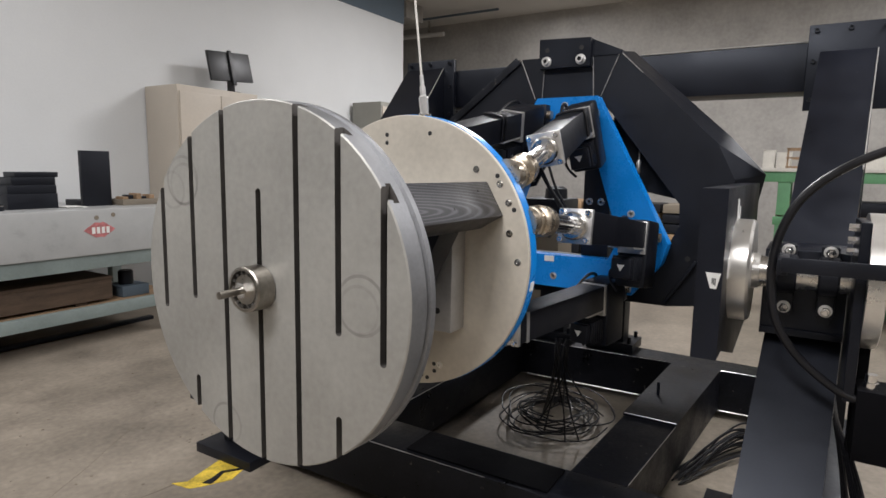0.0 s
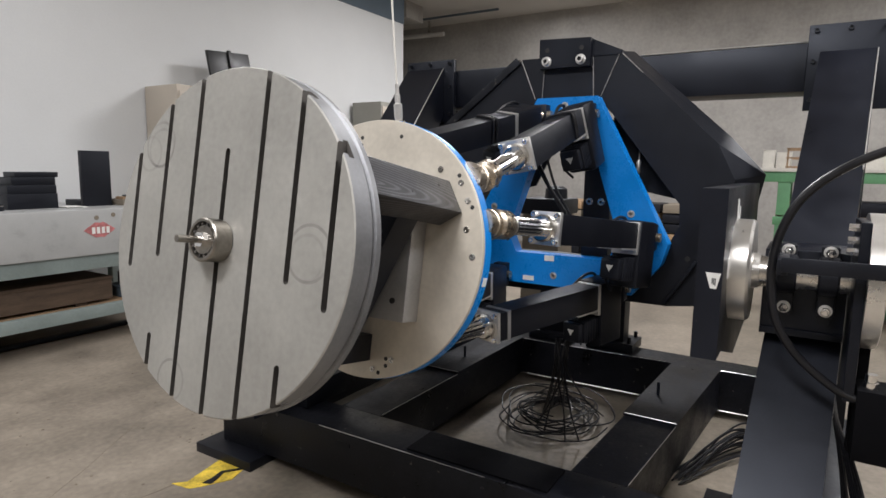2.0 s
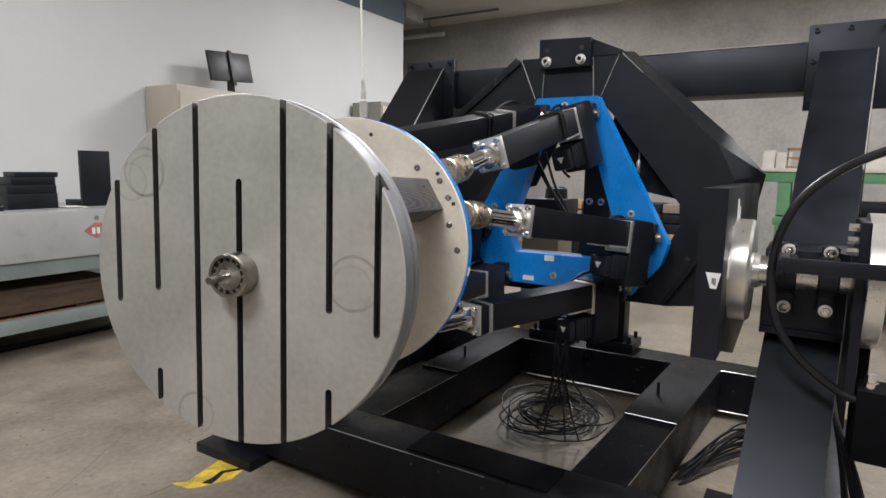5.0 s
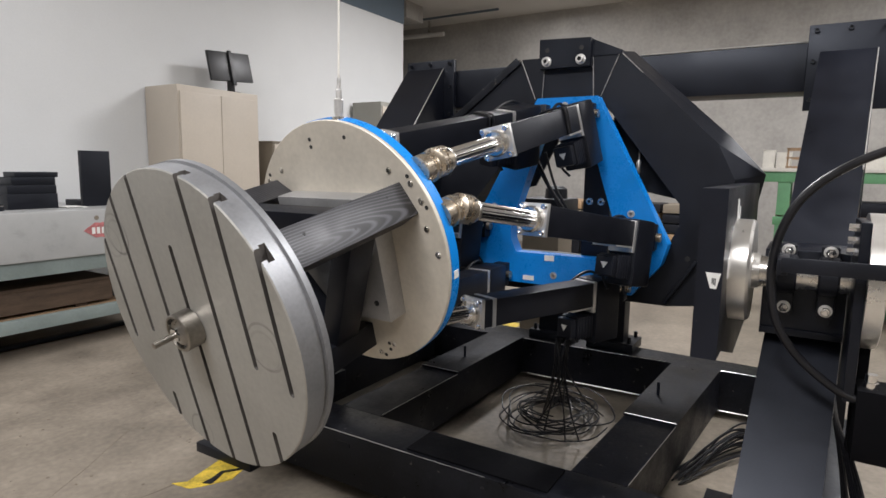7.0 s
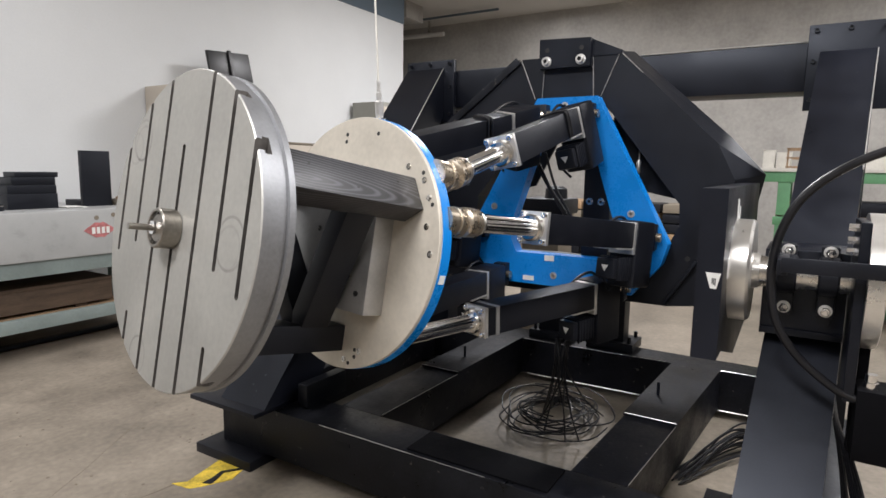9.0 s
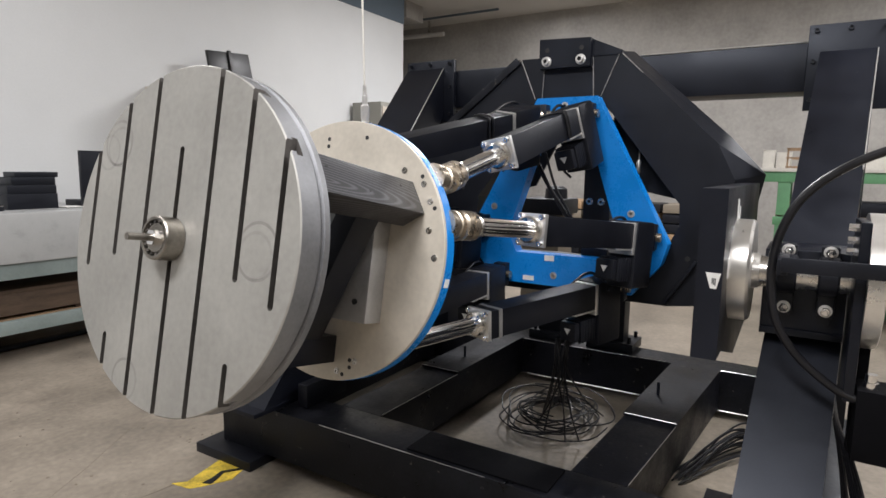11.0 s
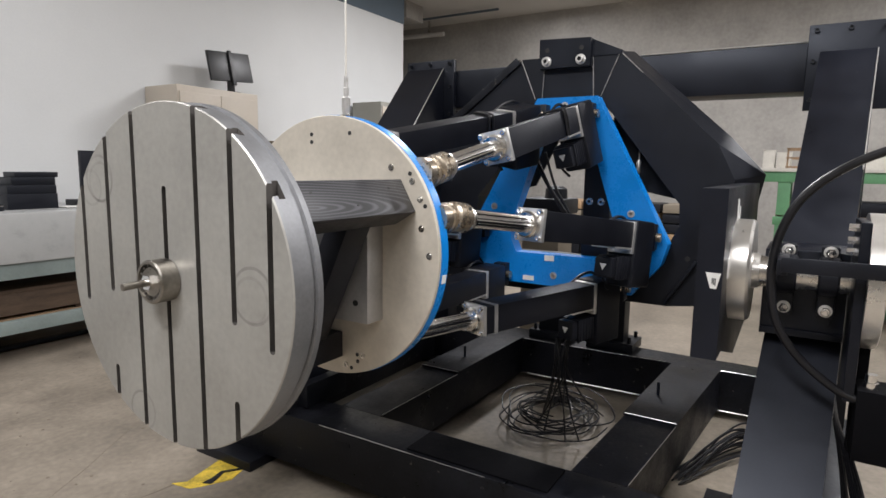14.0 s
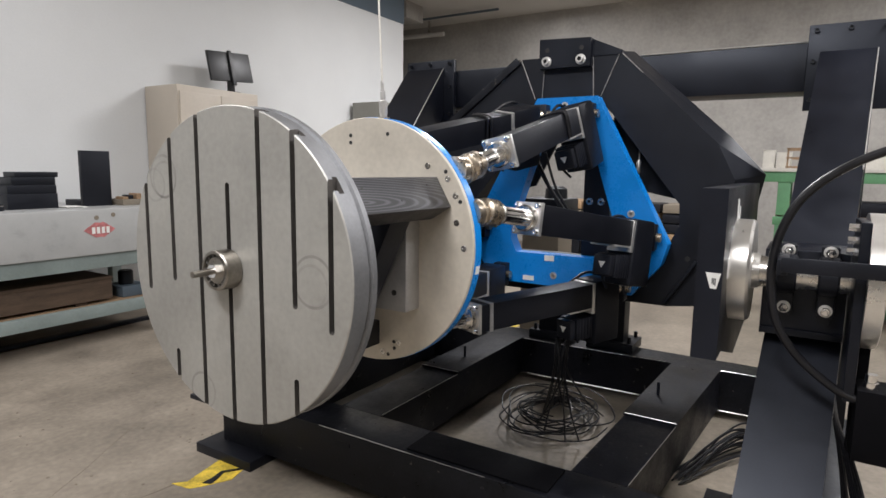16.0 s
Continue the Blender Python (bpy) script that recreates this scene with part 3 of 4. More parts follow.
for a0, a1, wide in ((30, 270, 0.05), (150, 270, 0.05), (30, 150, 0.035)):
    a, b = beam_point(a0, 0.30), beam_point(a1, 0.30)
    m, dist = between(a, b, (1, 0, 0))
    part("brace", box(0, dist, -0.035, 0.035, -wide, wide), MATT, platform, "", 0.004, m)
part("adapter_plate", box(PX - 0.075, PX, -0.215, 0.20, -0.19, 0.205), ALU, platform, "square aluminium adapter plate", 0.003)
for b, c, r in ((-0.07, 0.375, 1), (-0.07, 0.351, 1), (0.087, 0.377, 1), (0.245, 0.275, 2), (0.312, 0.258, 1), (0.32, 0.236, 2), (0.349, 0.185, 2), (0.366, 0.166, 1), (0.354, 0.1, 2), (0.382, 0.022, 3),
                (0.067, -0.361, 2), (0.09, -0.368, 1), (0.114, -0.32, 1), (0.135, -0.32, 2), (0.116, -0.342, 1), (-0.245, 0.275, 2), (-0.32, 0.236, 2), (-0.349, 0.185, 2), (-0.312, 0.258, 1)):
    m = pose(PX, -b, c, 0, 0, 180)
    # size 1: a flat black disc stands in for a hole's shade
    if r == 1:
        part("bore", lathe([(0, 0.0065), (0.0012, 0.0065)], m, 16), HOLE, platform)
    else:
        part("screw", lathe([(0, 0.010), (0.0015, 0.010), (0.0015, 0.0075), (0.004, 0.007), (0.004, 0.0035), (0.001, 0.003)], m, 16), STEEL if r == 2 else CHROME, platform)

for b, c in ((0.16, 0.02), (0.13, -0.08), (0.17, -0.13), (0.05, -0.15), (-0.05, 0.05), (-0.12, -0.1), (0.10, -0.04)):
    part("screw", lathe([(0, 0.009), (0.003, 0.009), (0.003, 0.005), (0.001, 0.005)], pose(PX - 0.075, -b, c, 0, 0, 180), 14), HOLE if c < -0.1 else STEEL, platform)
for ang in (30, 150):
    m = pose(0, 0, PZ, -(ang - 90))
    for x, y in ((0.18, 0.02), (0.33, -0.02), (0.49, 0.025)):
        part("bore", lathe([(0, 0.004), (0.001, 0.004)], m @ pose(x, y, 0.355, 0, -90, 0), 10), HOLE, platform)
part("edge_label", prism([(-0.002, -0.013), (0.002, -0.013), (0.002, 0.013), (-0.002, 0.013)], -0.011, 0.011, None, pose(PX + 0.033, -0.4115, PZ - 0.065, 9, 0, 0)), PAPER, platform, "small white label on the ring")

# platform joints and legs
QJ = [(0.678, -0.330, 0.270), (0.692, -0.386, 0.130), (0.69, -0.10, -0.305), (0.69, 0.10, -0.305), (0.692, 0.386, 0.130), (0.678, 0.330, 0.270)]
BJ = [(2.80, 0.915, 1.575), (2.80, 0.60, 1.012), (2.80, 0.722, 0.764), (2.80, 2 * YC - 0.722, 0.764), (2.80, 2 * YC - 0.60, 1.012), (2.80, 2 * YC - 0.915, 1.575)]
for q in QJ:
    q = Vector(q)
    part("joint_socket", lathe([(0.61, 0.045), (0.648, 0.045), (0.650, 0.042), (0.655, 0.042), (0.657, 0.047), (q.x - 0.008, 0.047), (q.x - 0.005, 0.043)], Matrix.Translation((0, q.y * 0.965, PZ + (q.z - PZ) * 0.965)), 40), BRONZE, platform, "round steel joint seat")


def sticker():
    bm = bmesh.new()
    v = [bm.verts.new((x, y, z)) for x in (0.380, 0.3815) for y, z in ((-0.016, -0.128), (0.016, -0.128), (0, -0.155))]
    bm.faces.new(v[:3])
    bm.faces.new(v[3:][::-1])
    for i in range(3):
        j = (i + 1) % 3
        bm.faces.new((v[i], v[j], v[3 + j], v[3 + i]))
    return bm


legs = []
for j, q in zip(BJ, QJ):
    leg = thing("linear_actuator", "black square electric actuator with polished ribbed rod", "actuator", None, "actuators")
    low = len(legs) in (2, 3)
    part("body", box(0.255, 0.895, -0.054, 0.054, -0.054, 0.054), MATT, leg, "", 0.004)
    part("end_flange", box(0.895, 0.911, -0.058, 0.058, -0.058, 0.058), ZINC, leg, "square bright end flange", 0.002)
    part("rear_plate", box(0.238, 0.257, -0.057, 0.057, -0.080, 0.057), ZINC, leg, "", 0.002)
    part("rear_ledge", box(0.257, 0.395, -0.056, 0.054, -0.062, -0.054), ZINC, leg, "bright ledge under the body", 0.002)
    if low:
        part("band", box(0.835, 0.853, -0.0565, 0.0565, -0.0565, 0.0565), ALU, leg, "pale metal band round the body", 0.001)
    part("gearbox", box(0.075, 0.240, -0.064, 0.064, -0.225, 0.066), MATT, leg, "", 0.016)
    part("gearbox_cover", box(0.064, 0.076, -0.052, 0.052, -0.205, 0.05), BLACK, leg, "", 0.005)
    motor = part("motor", box(0.240, 0.345, -0.048, 0.048, -0.190, -0.095), MATT, leg, "", 0.006)
    part("motor_cap", box(0.345, 0.380, -0.042, 0.042, -0.185, -0.10), MATT, motor, "", 0.01)
    for k in range(5):
        part("cooling_fin", box(0.250 + 0.019 * k, 0.257 + 0.019 * k, -0.0505, 0.0505, -0.1925, -0.0925), MATT, motor, "", 0.001)
    part("motor_sticker", sticker(), PAPER, motor, "white triangular sticker")
    part("motor_label", box(0.278, 0.312, -0.0522, -0.0505, -0.155, -0.125), PAPER, motor, "small pale rating label")
    part("connector", cyl((0.21, -0.06, -0.15), (0.21, -0.085, -0.15), 0.014, None, 14), ZINC, motor)
    part("motor_lead", tube([(0.21, -0.08, -0.15), (0.205, -0.098, -0.17), (0.205, -0.09, -0.21), (0.21, -0.06, -0.25)], 0.006, 8), RUBBER, motor)
    part("rear_joint", lathe([(-0.03, 0.03), (-0.02, 0.036), (0.02, 0.036), (0.03, 0.03), (0.075, 0.03)], None, 28), BRONZE, leg, "warm plated universal joint")
    part("collar", lathe([(0.911, 0.047), (0.93, 0.047), (0.937, 0.041)], None, 32), STEEL, leg)
    for sy in (1, -1):
        for sz in (1, -1):
            part("flange_bolt", lathe([(0.911, 0.010), (0.923, 0.010), (0.925, 0.008), (0.925, 0.005), (0.917, 0.005)], pose(0, sy * 0.0455, sz * 0.0455), 14), CHROME, leg)
    rod = bmesh.new()
    n = 48
    rings = []
    for x in (-0.62, -0.02):
        rings.append([rod.verts.new((x, (0.030 - 0.0022 * (i % 4 == 0)) * math.cos(2 * math.pi * i / n), (0.030 - 0.0022 * (i % 4 == 0)) * math.sin(2 * math.pi * i / n))) for i in range(n)])
    for i in range(n):
        rod.faces.new((rings[0][i], rings[0][(i + 1) % n], rings[1][(i + 1) % n], rings[1][i]))
    rod.faces.new(rings[0][::-1])
    rod.faces.new(rings[1])
    rod_ob = part("rod", rod, CHROME, leg, "polished ribbed actuator rod")
    part("rod_collar", lathe([(-0.074, 0.031), (-0.072, 0.038), (-0.064, 0.039), (-0.062, 0.036), (-0.058, 0.036), (-0.056, 0.040), (-0.048, 0.040)], None, 32), STEEL, rod_ob)
    part("joint_drum", lathe([(-0.050, 0.041), (-0.049, 0.046), (-0.024, 0.046), (-0.0235, 0.044), (-0.0185, 0.044), (-0.018, 0.046), (0.002, 0.046), (0.004, 0.043), (0.012, 0.03)], None, 40), BRONZE, rod_ob, "warm plated joint drum")
    for k in range(4):
        part("drum_screw", cyl((-0.036, 0.044 * math.cos(0.6 + 1.57 * k), 0.050 * math.sin(0.6 + 1.57 * k)), (-0.036, 0.0475 * math.cos(0.6 + 1.57 * k), 0.053 * math.sin(0.6 + 1.57 * k)), 0.005, None, 10), HOLE, rod_ob)
    if len(legs) in (0, 5):
        for k in range(2):
            x = 0.36 + 0.016 * k + 0.006 * (k % 2)
            part("cable_wrap", tube([(x, -0.060, -0.05), (x + 0.01, -0.060, 0.045), (x + 0.012, -0.04, 0.061), (x + 0.02, 0.04, 0.061), (x + 0.025, 0.060, 0.045), (x + 0.03, 0.060, -0.05)], 0.005, 8), RUBBER, leg)
    part("looped_lead", tube([(0.30, -0.066, 0.03), (0.18, -0.07, 0.075), (0.09, -0.074, 0.06), (0.06, -0.078, -0.04), (0.09, -0.074, -0.16), (0.16, -0.06, -0.20)], 0.007, 8), RUBBER, leg)
    legs.append((leg, rod_ob, Vector(j), Vector(q)))


def motions():
    steps = [0.25 * i for i in range(65)]
    walk(platform, [(t, platform_at(t)) for t in steps])
    walk(sling, [(t, between(platform_at(t) @ EYELET, ANCHOR, (0, 1, 0))[0]) for t in steps])
    for leg, rod_ob, j, q in legs:
        lean = 0.18 * (1 if j.y < YC else -1) if j.z > 1.4 else 0.0  # the upper pair is turned on its axis
        rows, slides = [], []
        for t in steps:
            m, dist = between(j, platform_at(t) @ q, (0, lean, 1))
            rows.append((t, m))
            slides.append((t, Matrix.Translation((dist, 0, 0))))
        walk(leg, rows)
        walk(rod_ob, slides)


# ---- bearings and drive on the near leg ----
BX, BZ = 2.30, 0.975
bear = thing("bearing_bracket", "black steel bracket with two pillow block bearings holding the tilt shaft", "bearing bracket")
part("bracket_box", box(2.375, 2.62, -0.145, 0.105, 0.752, 1.05), BLACK, bear, "", 0.006)
part("seat_plate", box(2.345, 2.375, -0.143, 0.105, 0.752, 1.05), BLACK, bear, "", 0.004)
part("lower_lip", box(2.335, 2.345, -0.143, 0.105, 0.752, 0.775), BLACK, bear, "", 0.002)
for y in (0.035, -0.085):
    block = part("pillow_block", lathe([(-0.03, 0.058), (-0.024, 0.066), (0.024, 0.066), (0.03, 0.058)], pose(BX, y, BZ, 0, 0, 90), 40), MATT, bear, "black cast pillow block")
    part("block_foot", box(2.30, 2.345, y - 0.026, y + 0.026, BZ - 0.14, BZ + 0.10), MATT, block, "", 0.008)
    for dz in (-0.115, 0.08):
        hm = pose(2.30, y, BZ + dz, 0, 0, 180)
        part("block_washer", lathe([(0, 0.021), (0.003, 0.021), (0.004, 0.020)], hm, 24), ZINC, block)
        part("block_nut", lathe([(0.003, 0.0155), (0.017, 0.0155), (0.019, 0.013)], hm, 6), CHROME, block)
        part("block_stud", lathe([(0.017, 0.0075), (0.026, 0.0075), (0.028, 0.006)], hm, 14), CHROME, block)
    part("inner_ring", lathe([(-0.036, 0.0475), (0.042, 0.054)], pose(BX, y, BZ, 0, 0, 90), 32), STEEL, block)
    part("grease_nipple", cyl((2.262, y, BZ + 0.05), (2.245, y, BZ + 0.075), 0.006, None, 10), CHROME, block)
drive = thing("drive_flange", "bolted steel drive flange on the outer shaft end", "drive flange")
part("black_plate", box(2.13, 2.37, -0.175, -0.146, 0.62, 1.17), BLACK, drive, "", 0.004)
part("steel_flange", lathe([(0, 0.215), (0.045, 0.215), (0.048, 0.21), (0.048, 0.09)], pose(BX, -0.175, BZ, 0, 0, -90), 64), FLANGE, drive, "thick machined steel flange")
part("outer_shaft", lathe([(0.03, 0.085), (0.30, 0.085)], pose(BX, -0.195, BZ, 0, 0, -90), 40), STEEL, drive)
for dx, dz in ((-0.10, 0.175), (-0.10, 0.135), (-0.10, 0.10)):
    part("hex_bolt", lathe([(0, 0.013), (0.026, 0.013)], pose(BX + dx, -0.146, BZ + dz, 0, 0, 90), 6), CHROME, drive, "", 0.002)
lever = thing("torque_bar", "flat black steel bar clamped beside the tilt shaft", "lever bar")
part("bar", box(2.05, 2.065, -0.46, 0.049, 1.013, 1.058), MATT, lever, "", 0.003)
part("clamp_ball", lathe([(-0.022, 0.008), (-0.015, 0.020), (0, 0.025), (0.015, 0.020), (0.022, 0.008)], pose(2.185, 0.055, 1.03, 0, 0, 90), 24), MATT, lever)
bolt(lever, pose(2.165, 0.05, 1.012, 0, 0, 180), 0.011, 0.012, "clamp_bolt", CHROME)
part("clamp_arm", box(2.065, 2.26, 0.03, 0.06, 1.0, 1.05), MATT, lever, "", 0.004)
hose = thing("power_cable", "thick black rubber power cable hanging in a wide arc", "cable")


def on_plane(x, *yz):
    return [(x, y, z) for y, z in yz]


part("sheath", tube(on_plane(2.14, (-0.42, 1.44), (-0.205, 1.385), (-0.08, 1.32), (0.01, 1.235), (0.058, 1.13), (0.075, 1.02), (0.068, 0.91), (0.045, 0.83), (-0.01, 0.745), (-0.09, 0.675), (-0.18, 0.63), (-0.40, 0.60)), 0.0135), RUBBER, hose)
jbox = thing("junction_box", "small black electrical box on the side of the gantry leg", "junction box")
part("enclosure", box(2.12, 2.26, -0.315, -0.18, 0.44, 0.665), DULL_BLACK, jbox, "", 0.006)
part("connector", lathe([(0, 0.02), (0.02, 0.02), (0.02, 0.016), (0.045, 0.016)], pose(2.16, -0.215, 0.665, 0, -90, 0), 16), CHROME, jbox)
part("side_plate", box(2.26, 2.29, -0.215, -0.175, 0.42, 0.80), DULL_BLACK, jbox, "", 0.003)



# scales the drive parts above by 0.92 about EYE, to fit the camera's view
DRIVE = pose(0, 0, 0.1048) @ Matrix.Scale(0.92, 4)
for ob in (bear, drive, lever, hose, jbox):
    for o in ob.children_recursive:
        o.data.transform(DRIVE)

# ---- posts under the arch ----
for y in (0.896, 2 * YC - 0.896 + 0.1):
    post = thing("support_post", "short black steel post bolted to the floor base", "post", None, "support posts")
    part("column", box(3.44, 3.56, y - 0.05, y + 0.11, 0.30, 0.80), MATT, post, "", 0.004)
    part("foot_plate", box(3.40, 3.62, y - 0.115, y + 0.16, TOP, 0.315), MATT, post, "", 0.004)
    for dx, dy in ((3.43, 0.13), (3.43, -0.085), (3.59, -0.085)):
        part("stud", cyl((dx, y + dy, 0.315), (dx, y + dy, 0.35), 0.011, None, 6), BLACK, post)
for x, y in ((2.79, 1.545), (2.80, 0.515)):
    part("jack_screw", cyl((x, y, TOP + 0.012), (x, y, TOP + 0.075), 0.007, None, 12), BLACK, frame_)
for y0, y1 in ((1.88, 2.30), (-0.22, 0.2)):
    part("leg_base_plate", box(1.60, 2.02, y0, y1, TOP, TOP + 0.02), BLACK, frame_, "", 0.003)
part("leg_foot", box(1.80, 2.06, 1.775, 1.83, TOP, TOP + 0.105), MATT, frame_, "", 0.006)
part("edge_label", box(1.707, 1.71, 1.46, 1.52, 0.205, 0.225), DUSTY, frame_)

# thin bright strips stand in for the highlights on chassis edges
for a, b, r in (((1.709, 1.62, TOP + 0.001), (1.709, 1.18, TOP + 0.001), 0.0016), ((1.709, 1.18, TOP + 0.001), (1.709, 0.86, TOP + 0.001), 0.0009), ((1.93, 1.466, TOP), (2.55, 1.454, TOP), 0.0012),
                ((3.345, 1.43, TOP + 0.001), (3.364, 0.59, TOP + 0.001), 0.0012), ((1.93, 0.429, TOP), (2.50, 0.382, TOP), 0.0016), ((3.376, 0.31, TOP + 0.001), (3.384, -0.1, TOP + 0.001), 0.0035),
                ((2.549, 1.45, TOP + 0.013), (2.549, 1.67, TOP + 0.013), 0.0012), ((2.504, 0.380, TOP + 0.013), (2.504, 0.592, TOP + 0.013), 0.002), ((3.343, 1.40, LOW), (3.365, 0.56, LOW), 0.0045), ((3.372, 0.32, LOW), (3.38, -0.05, LOW), 0.0035)):
    part("worn_edge", cyl(a, b, r, None, 6), ZINC, frame_, "bright strip put on the edge as its highlight")
# gantry edge highlights, likewise added as bright strips
for a, b, r in (((3.299, 0.05, 1.913), (3.299, 0.80, 1.913), 0.0045), ((3.268, 2.005, 1.93), (2.85, 1.974, 1.502), 0.003), ((3.269, -0.215, 1.86), (2.75, -0.175, 1.33), 0.003)):
    part("worn_edge", cyl(a, b, r, None, 6), ZINC, gantry, "bright strip put on the edge as its highlight")

# ---- lifting sling ----
EYELET = Vector((PX + 0.03, -0.048, 0.431))
ANCHOR = Vector((1.45, 1.24, 4.0))
sling = thing("lifting_sling", "thin pale wire sling with a chrome end fitting on the platform", "wire sling")
part("wire", cyl((0.11, 0, 0), (2.62, 0, 0), 0.0034, None, 10), PALE, sling, "thin pale wire rope")
part("end_fitting", lathe([(0, 0.011), (0.02, 0.014), (0.055, 0.014), (0.06, 0.009), (0.085, 0.009), (0.088, 0.0065), (0.12, 0.006)], None, 16), ZINC, sling, "chrome end fitting")
part("eye_ring", lathe([(-0.008, 0.02), (0.004, 0.02)], None, 16), STEEL, sling)

# ---- cables ----
def coil(name, cx, cy, r0, r1, turns, seed, label, radius=0.0045, squash=0.7):
    rng = random.Random(seed)
    heap = thing(name, label, "cables")
    for k in range(turns):
        a0 = rng.uniform(0, 6.28)
        r = rng.uniform(r0, r1)
        ox, oy = rng.uniform(-0.06, 0.06), rng.uniform(-0.06, 0.06)
        z = 0.008 + 0.0045 * k
        pts = []
        span = rng.uniform(4.5, 7.2)
        for i in range(12):
            a = a0 + span * i / 11
            rr = r * (1 + 0.10 * math.sin(3 * a + k))
            pts.append((cx + ox + rr * math.cos(a), cy + oy + squash * rr * math.sin(a), z + 0.014 * (1 + math.sin(2.3 * a + k))))
        part("cable", tube(pts, radius, 7), RUBBER, heap)
    return heap


heap = coil("cable_heap", 2.84, 1.03, 0.13, 0.29, 15, 3, "loose heap of thin black cables on the concrete floor", 0.0038, 0.85)
rng = random.Random(5)
for k in range(9):
    x, y = 2.55 + rng.uniform(-0.03, 0.03), 0.90 + rng.uniform(-0.035, 0.035)
    e = (2.84 + rng.uniform(-0.26, 0.16), 0.97 + rng.uniform(-0.16, 0.16))
    part("drop_cable", tube([(x, y, 0.54), (x + rng.uniform(-0.02, 0.02), y + rng.uniform(-0.02, 0.02), 0.40), ((x + e[0]) / 2 + rng.uniform(-0.02, 0.02), (y + e[1]) / 2, 0.19), (e[0], e[1], 0.03)], 0.0042, 7), RUBBER, heap)
tails = thing("motor_cables", "pair of black motor leads hanging behind the blue base plate", "cables")
for pts in ([(2.93, 1.25, 1.43), (2.95, 1.20, 1.32), (2.95, 1.14, 1.21), (2.95, 1.05, 1.085), (2.95, 0.99, 0.99)], [(2.93, 1.17, 1.40), (2.95, 1.15, 1.31), (2.95, 1.11, 1.21), (2.95, 1.03, 1.08), (2.95, 0.98, 0.98)], [(2.93, 1.26, 1.42), (2.95, 1.215, 1.32), (2.95, 1.155, 1.22), (2.95, 1.06, 1.08), (2.95, 1.0, 0.98)]):
    part("lead", tube(pts, 0.007, 8), RUBBER, tails)
heap2 = thing("cable_bundle", "bundle of thin black cables beside the machine base", "cables")
for k in range(18):
    o, q = rng.uniform(-0.05, 0.05), rng.uniform(-0.03, 0.03)
    part("cable", tube([(2.58 + 1.4 * o, 0.375 + q, 0.012), (2.66 + o, 0.32 + 1.3 * q, 0.02 + 0.003 * k), (2.76 + o, 0.26 + q, 0.03 + 0.006 * k), (2.90 + o, 0.18 + q, 0.03 + 0.008 * k), (3.02 + o, 0.08 + q, 0.02 + 0.005 * k), (3.1 + o, -0.03, 0.012)], 0.0042, 7), RUBBER, heap2)
bundle = thing("cable_loom", "loom of black cables hanging down the gantry leg", "cables")
for k in range(9):
    o = rng.uniform(-0.035, 0.035)
    part("cable", tube([(2.24, -0.125 + 0.3 * o, 0.585 + o), (2.14, -0.14 + 0.3 * o, 0.545 + 0.6 * o), (2.10 + 0.5 * o, -0.172 + 0.6 * o, 0.45 + 0.4 * o), (2.09 + 0.8 * o, -0.20 + 0.8 * o, 0.33), (2.10 + o, -0.22 + o, 0.20), (2.15 + 2 * o, -0.24 + o, 0.06), (2.28 + o, -0.30 + 2 * o, 0.012)], 0.0058, 7), RUBBER, bundle)

# ---- floor marks ----
tape = thing("floor_tape", "worn yellow floor marking tape with a torn black strip", "floor tape")


def sheet(pts, z0, z1):
    bm = bmesh.new()
    a = [bm.verts.new((x, y, z0)) for x, y in pts]
    b = [bm.verts.new((x, y, z1)) for x, y in pts]
    k = len(pts)
    for i in range(k):
        bm.faces.new((a[i], a[(i + 1) % k], b[(i + 1) % k], b[i]))
    bm.faces.new(a[::-1])
    bm.faces.new(b)
    return bm


part("tape_strip", sheet([(1.385, 2.14), (1.43, 2.10), (1.66, 2.15), (1.70, 1.99), (1.62, 1.985), (1.54, 1.96), (1.44, 2.015), (1.40, 2.045)], 0.0, 0.002), YELLOW, tape)
part("black_strip", sheet([(1.455, 2.035), (1.50, 2.035), (1.56, 2.05), (1.635, 1.995), (1.625, 1.985), (1.56, 2.03), (1.51, 2.01), (1.47, 2.0)], 0.002, 0.005), MATT, tape, "torn black strip")
tape2 = thing("floor_tape", "yellow and black hazard tape on the floor behind the machine", "floor tape")
for k in range(5):
    part("tape_block", sheet([(4.42 + 0.15 * k, 2.13 - 0.045 * k), (4.57 + 0.15 * k, 2.085 - 0.045 * k), (4.60 + 0.15 * k, 1.94 - 0.045 * k), (4.45 + 0.15 * k, 1.985 - 0.045 * k)], 0.0, 0.002), YELLOW if k % 2 == 0 else MATT, tape2)
cracks = thing("floor_joint", "dark sawn joint and cracks in the concrete floor", "floor joint")
for pts in ([(0.55, 2.0), (0.9, 2.35), (1.25, 2.55), (1.7, 2.85)], [(1.05, 2.3), (1.2, 2.15), (1.42, 2.12)], [(0.9, 2.35), (0.8, 2.7), (0.95, 3.3)]):
    for (xa, ya), (xb, yb) in zip(pts, pts[1:]):
        part("joint_line", sheet([(xa, ya), (xb, yb), (xb + 0.003, yb + 0.004), (xa + 0.003, ya + 0.004)], 0.0, 0.0012), SHADE, cracks)

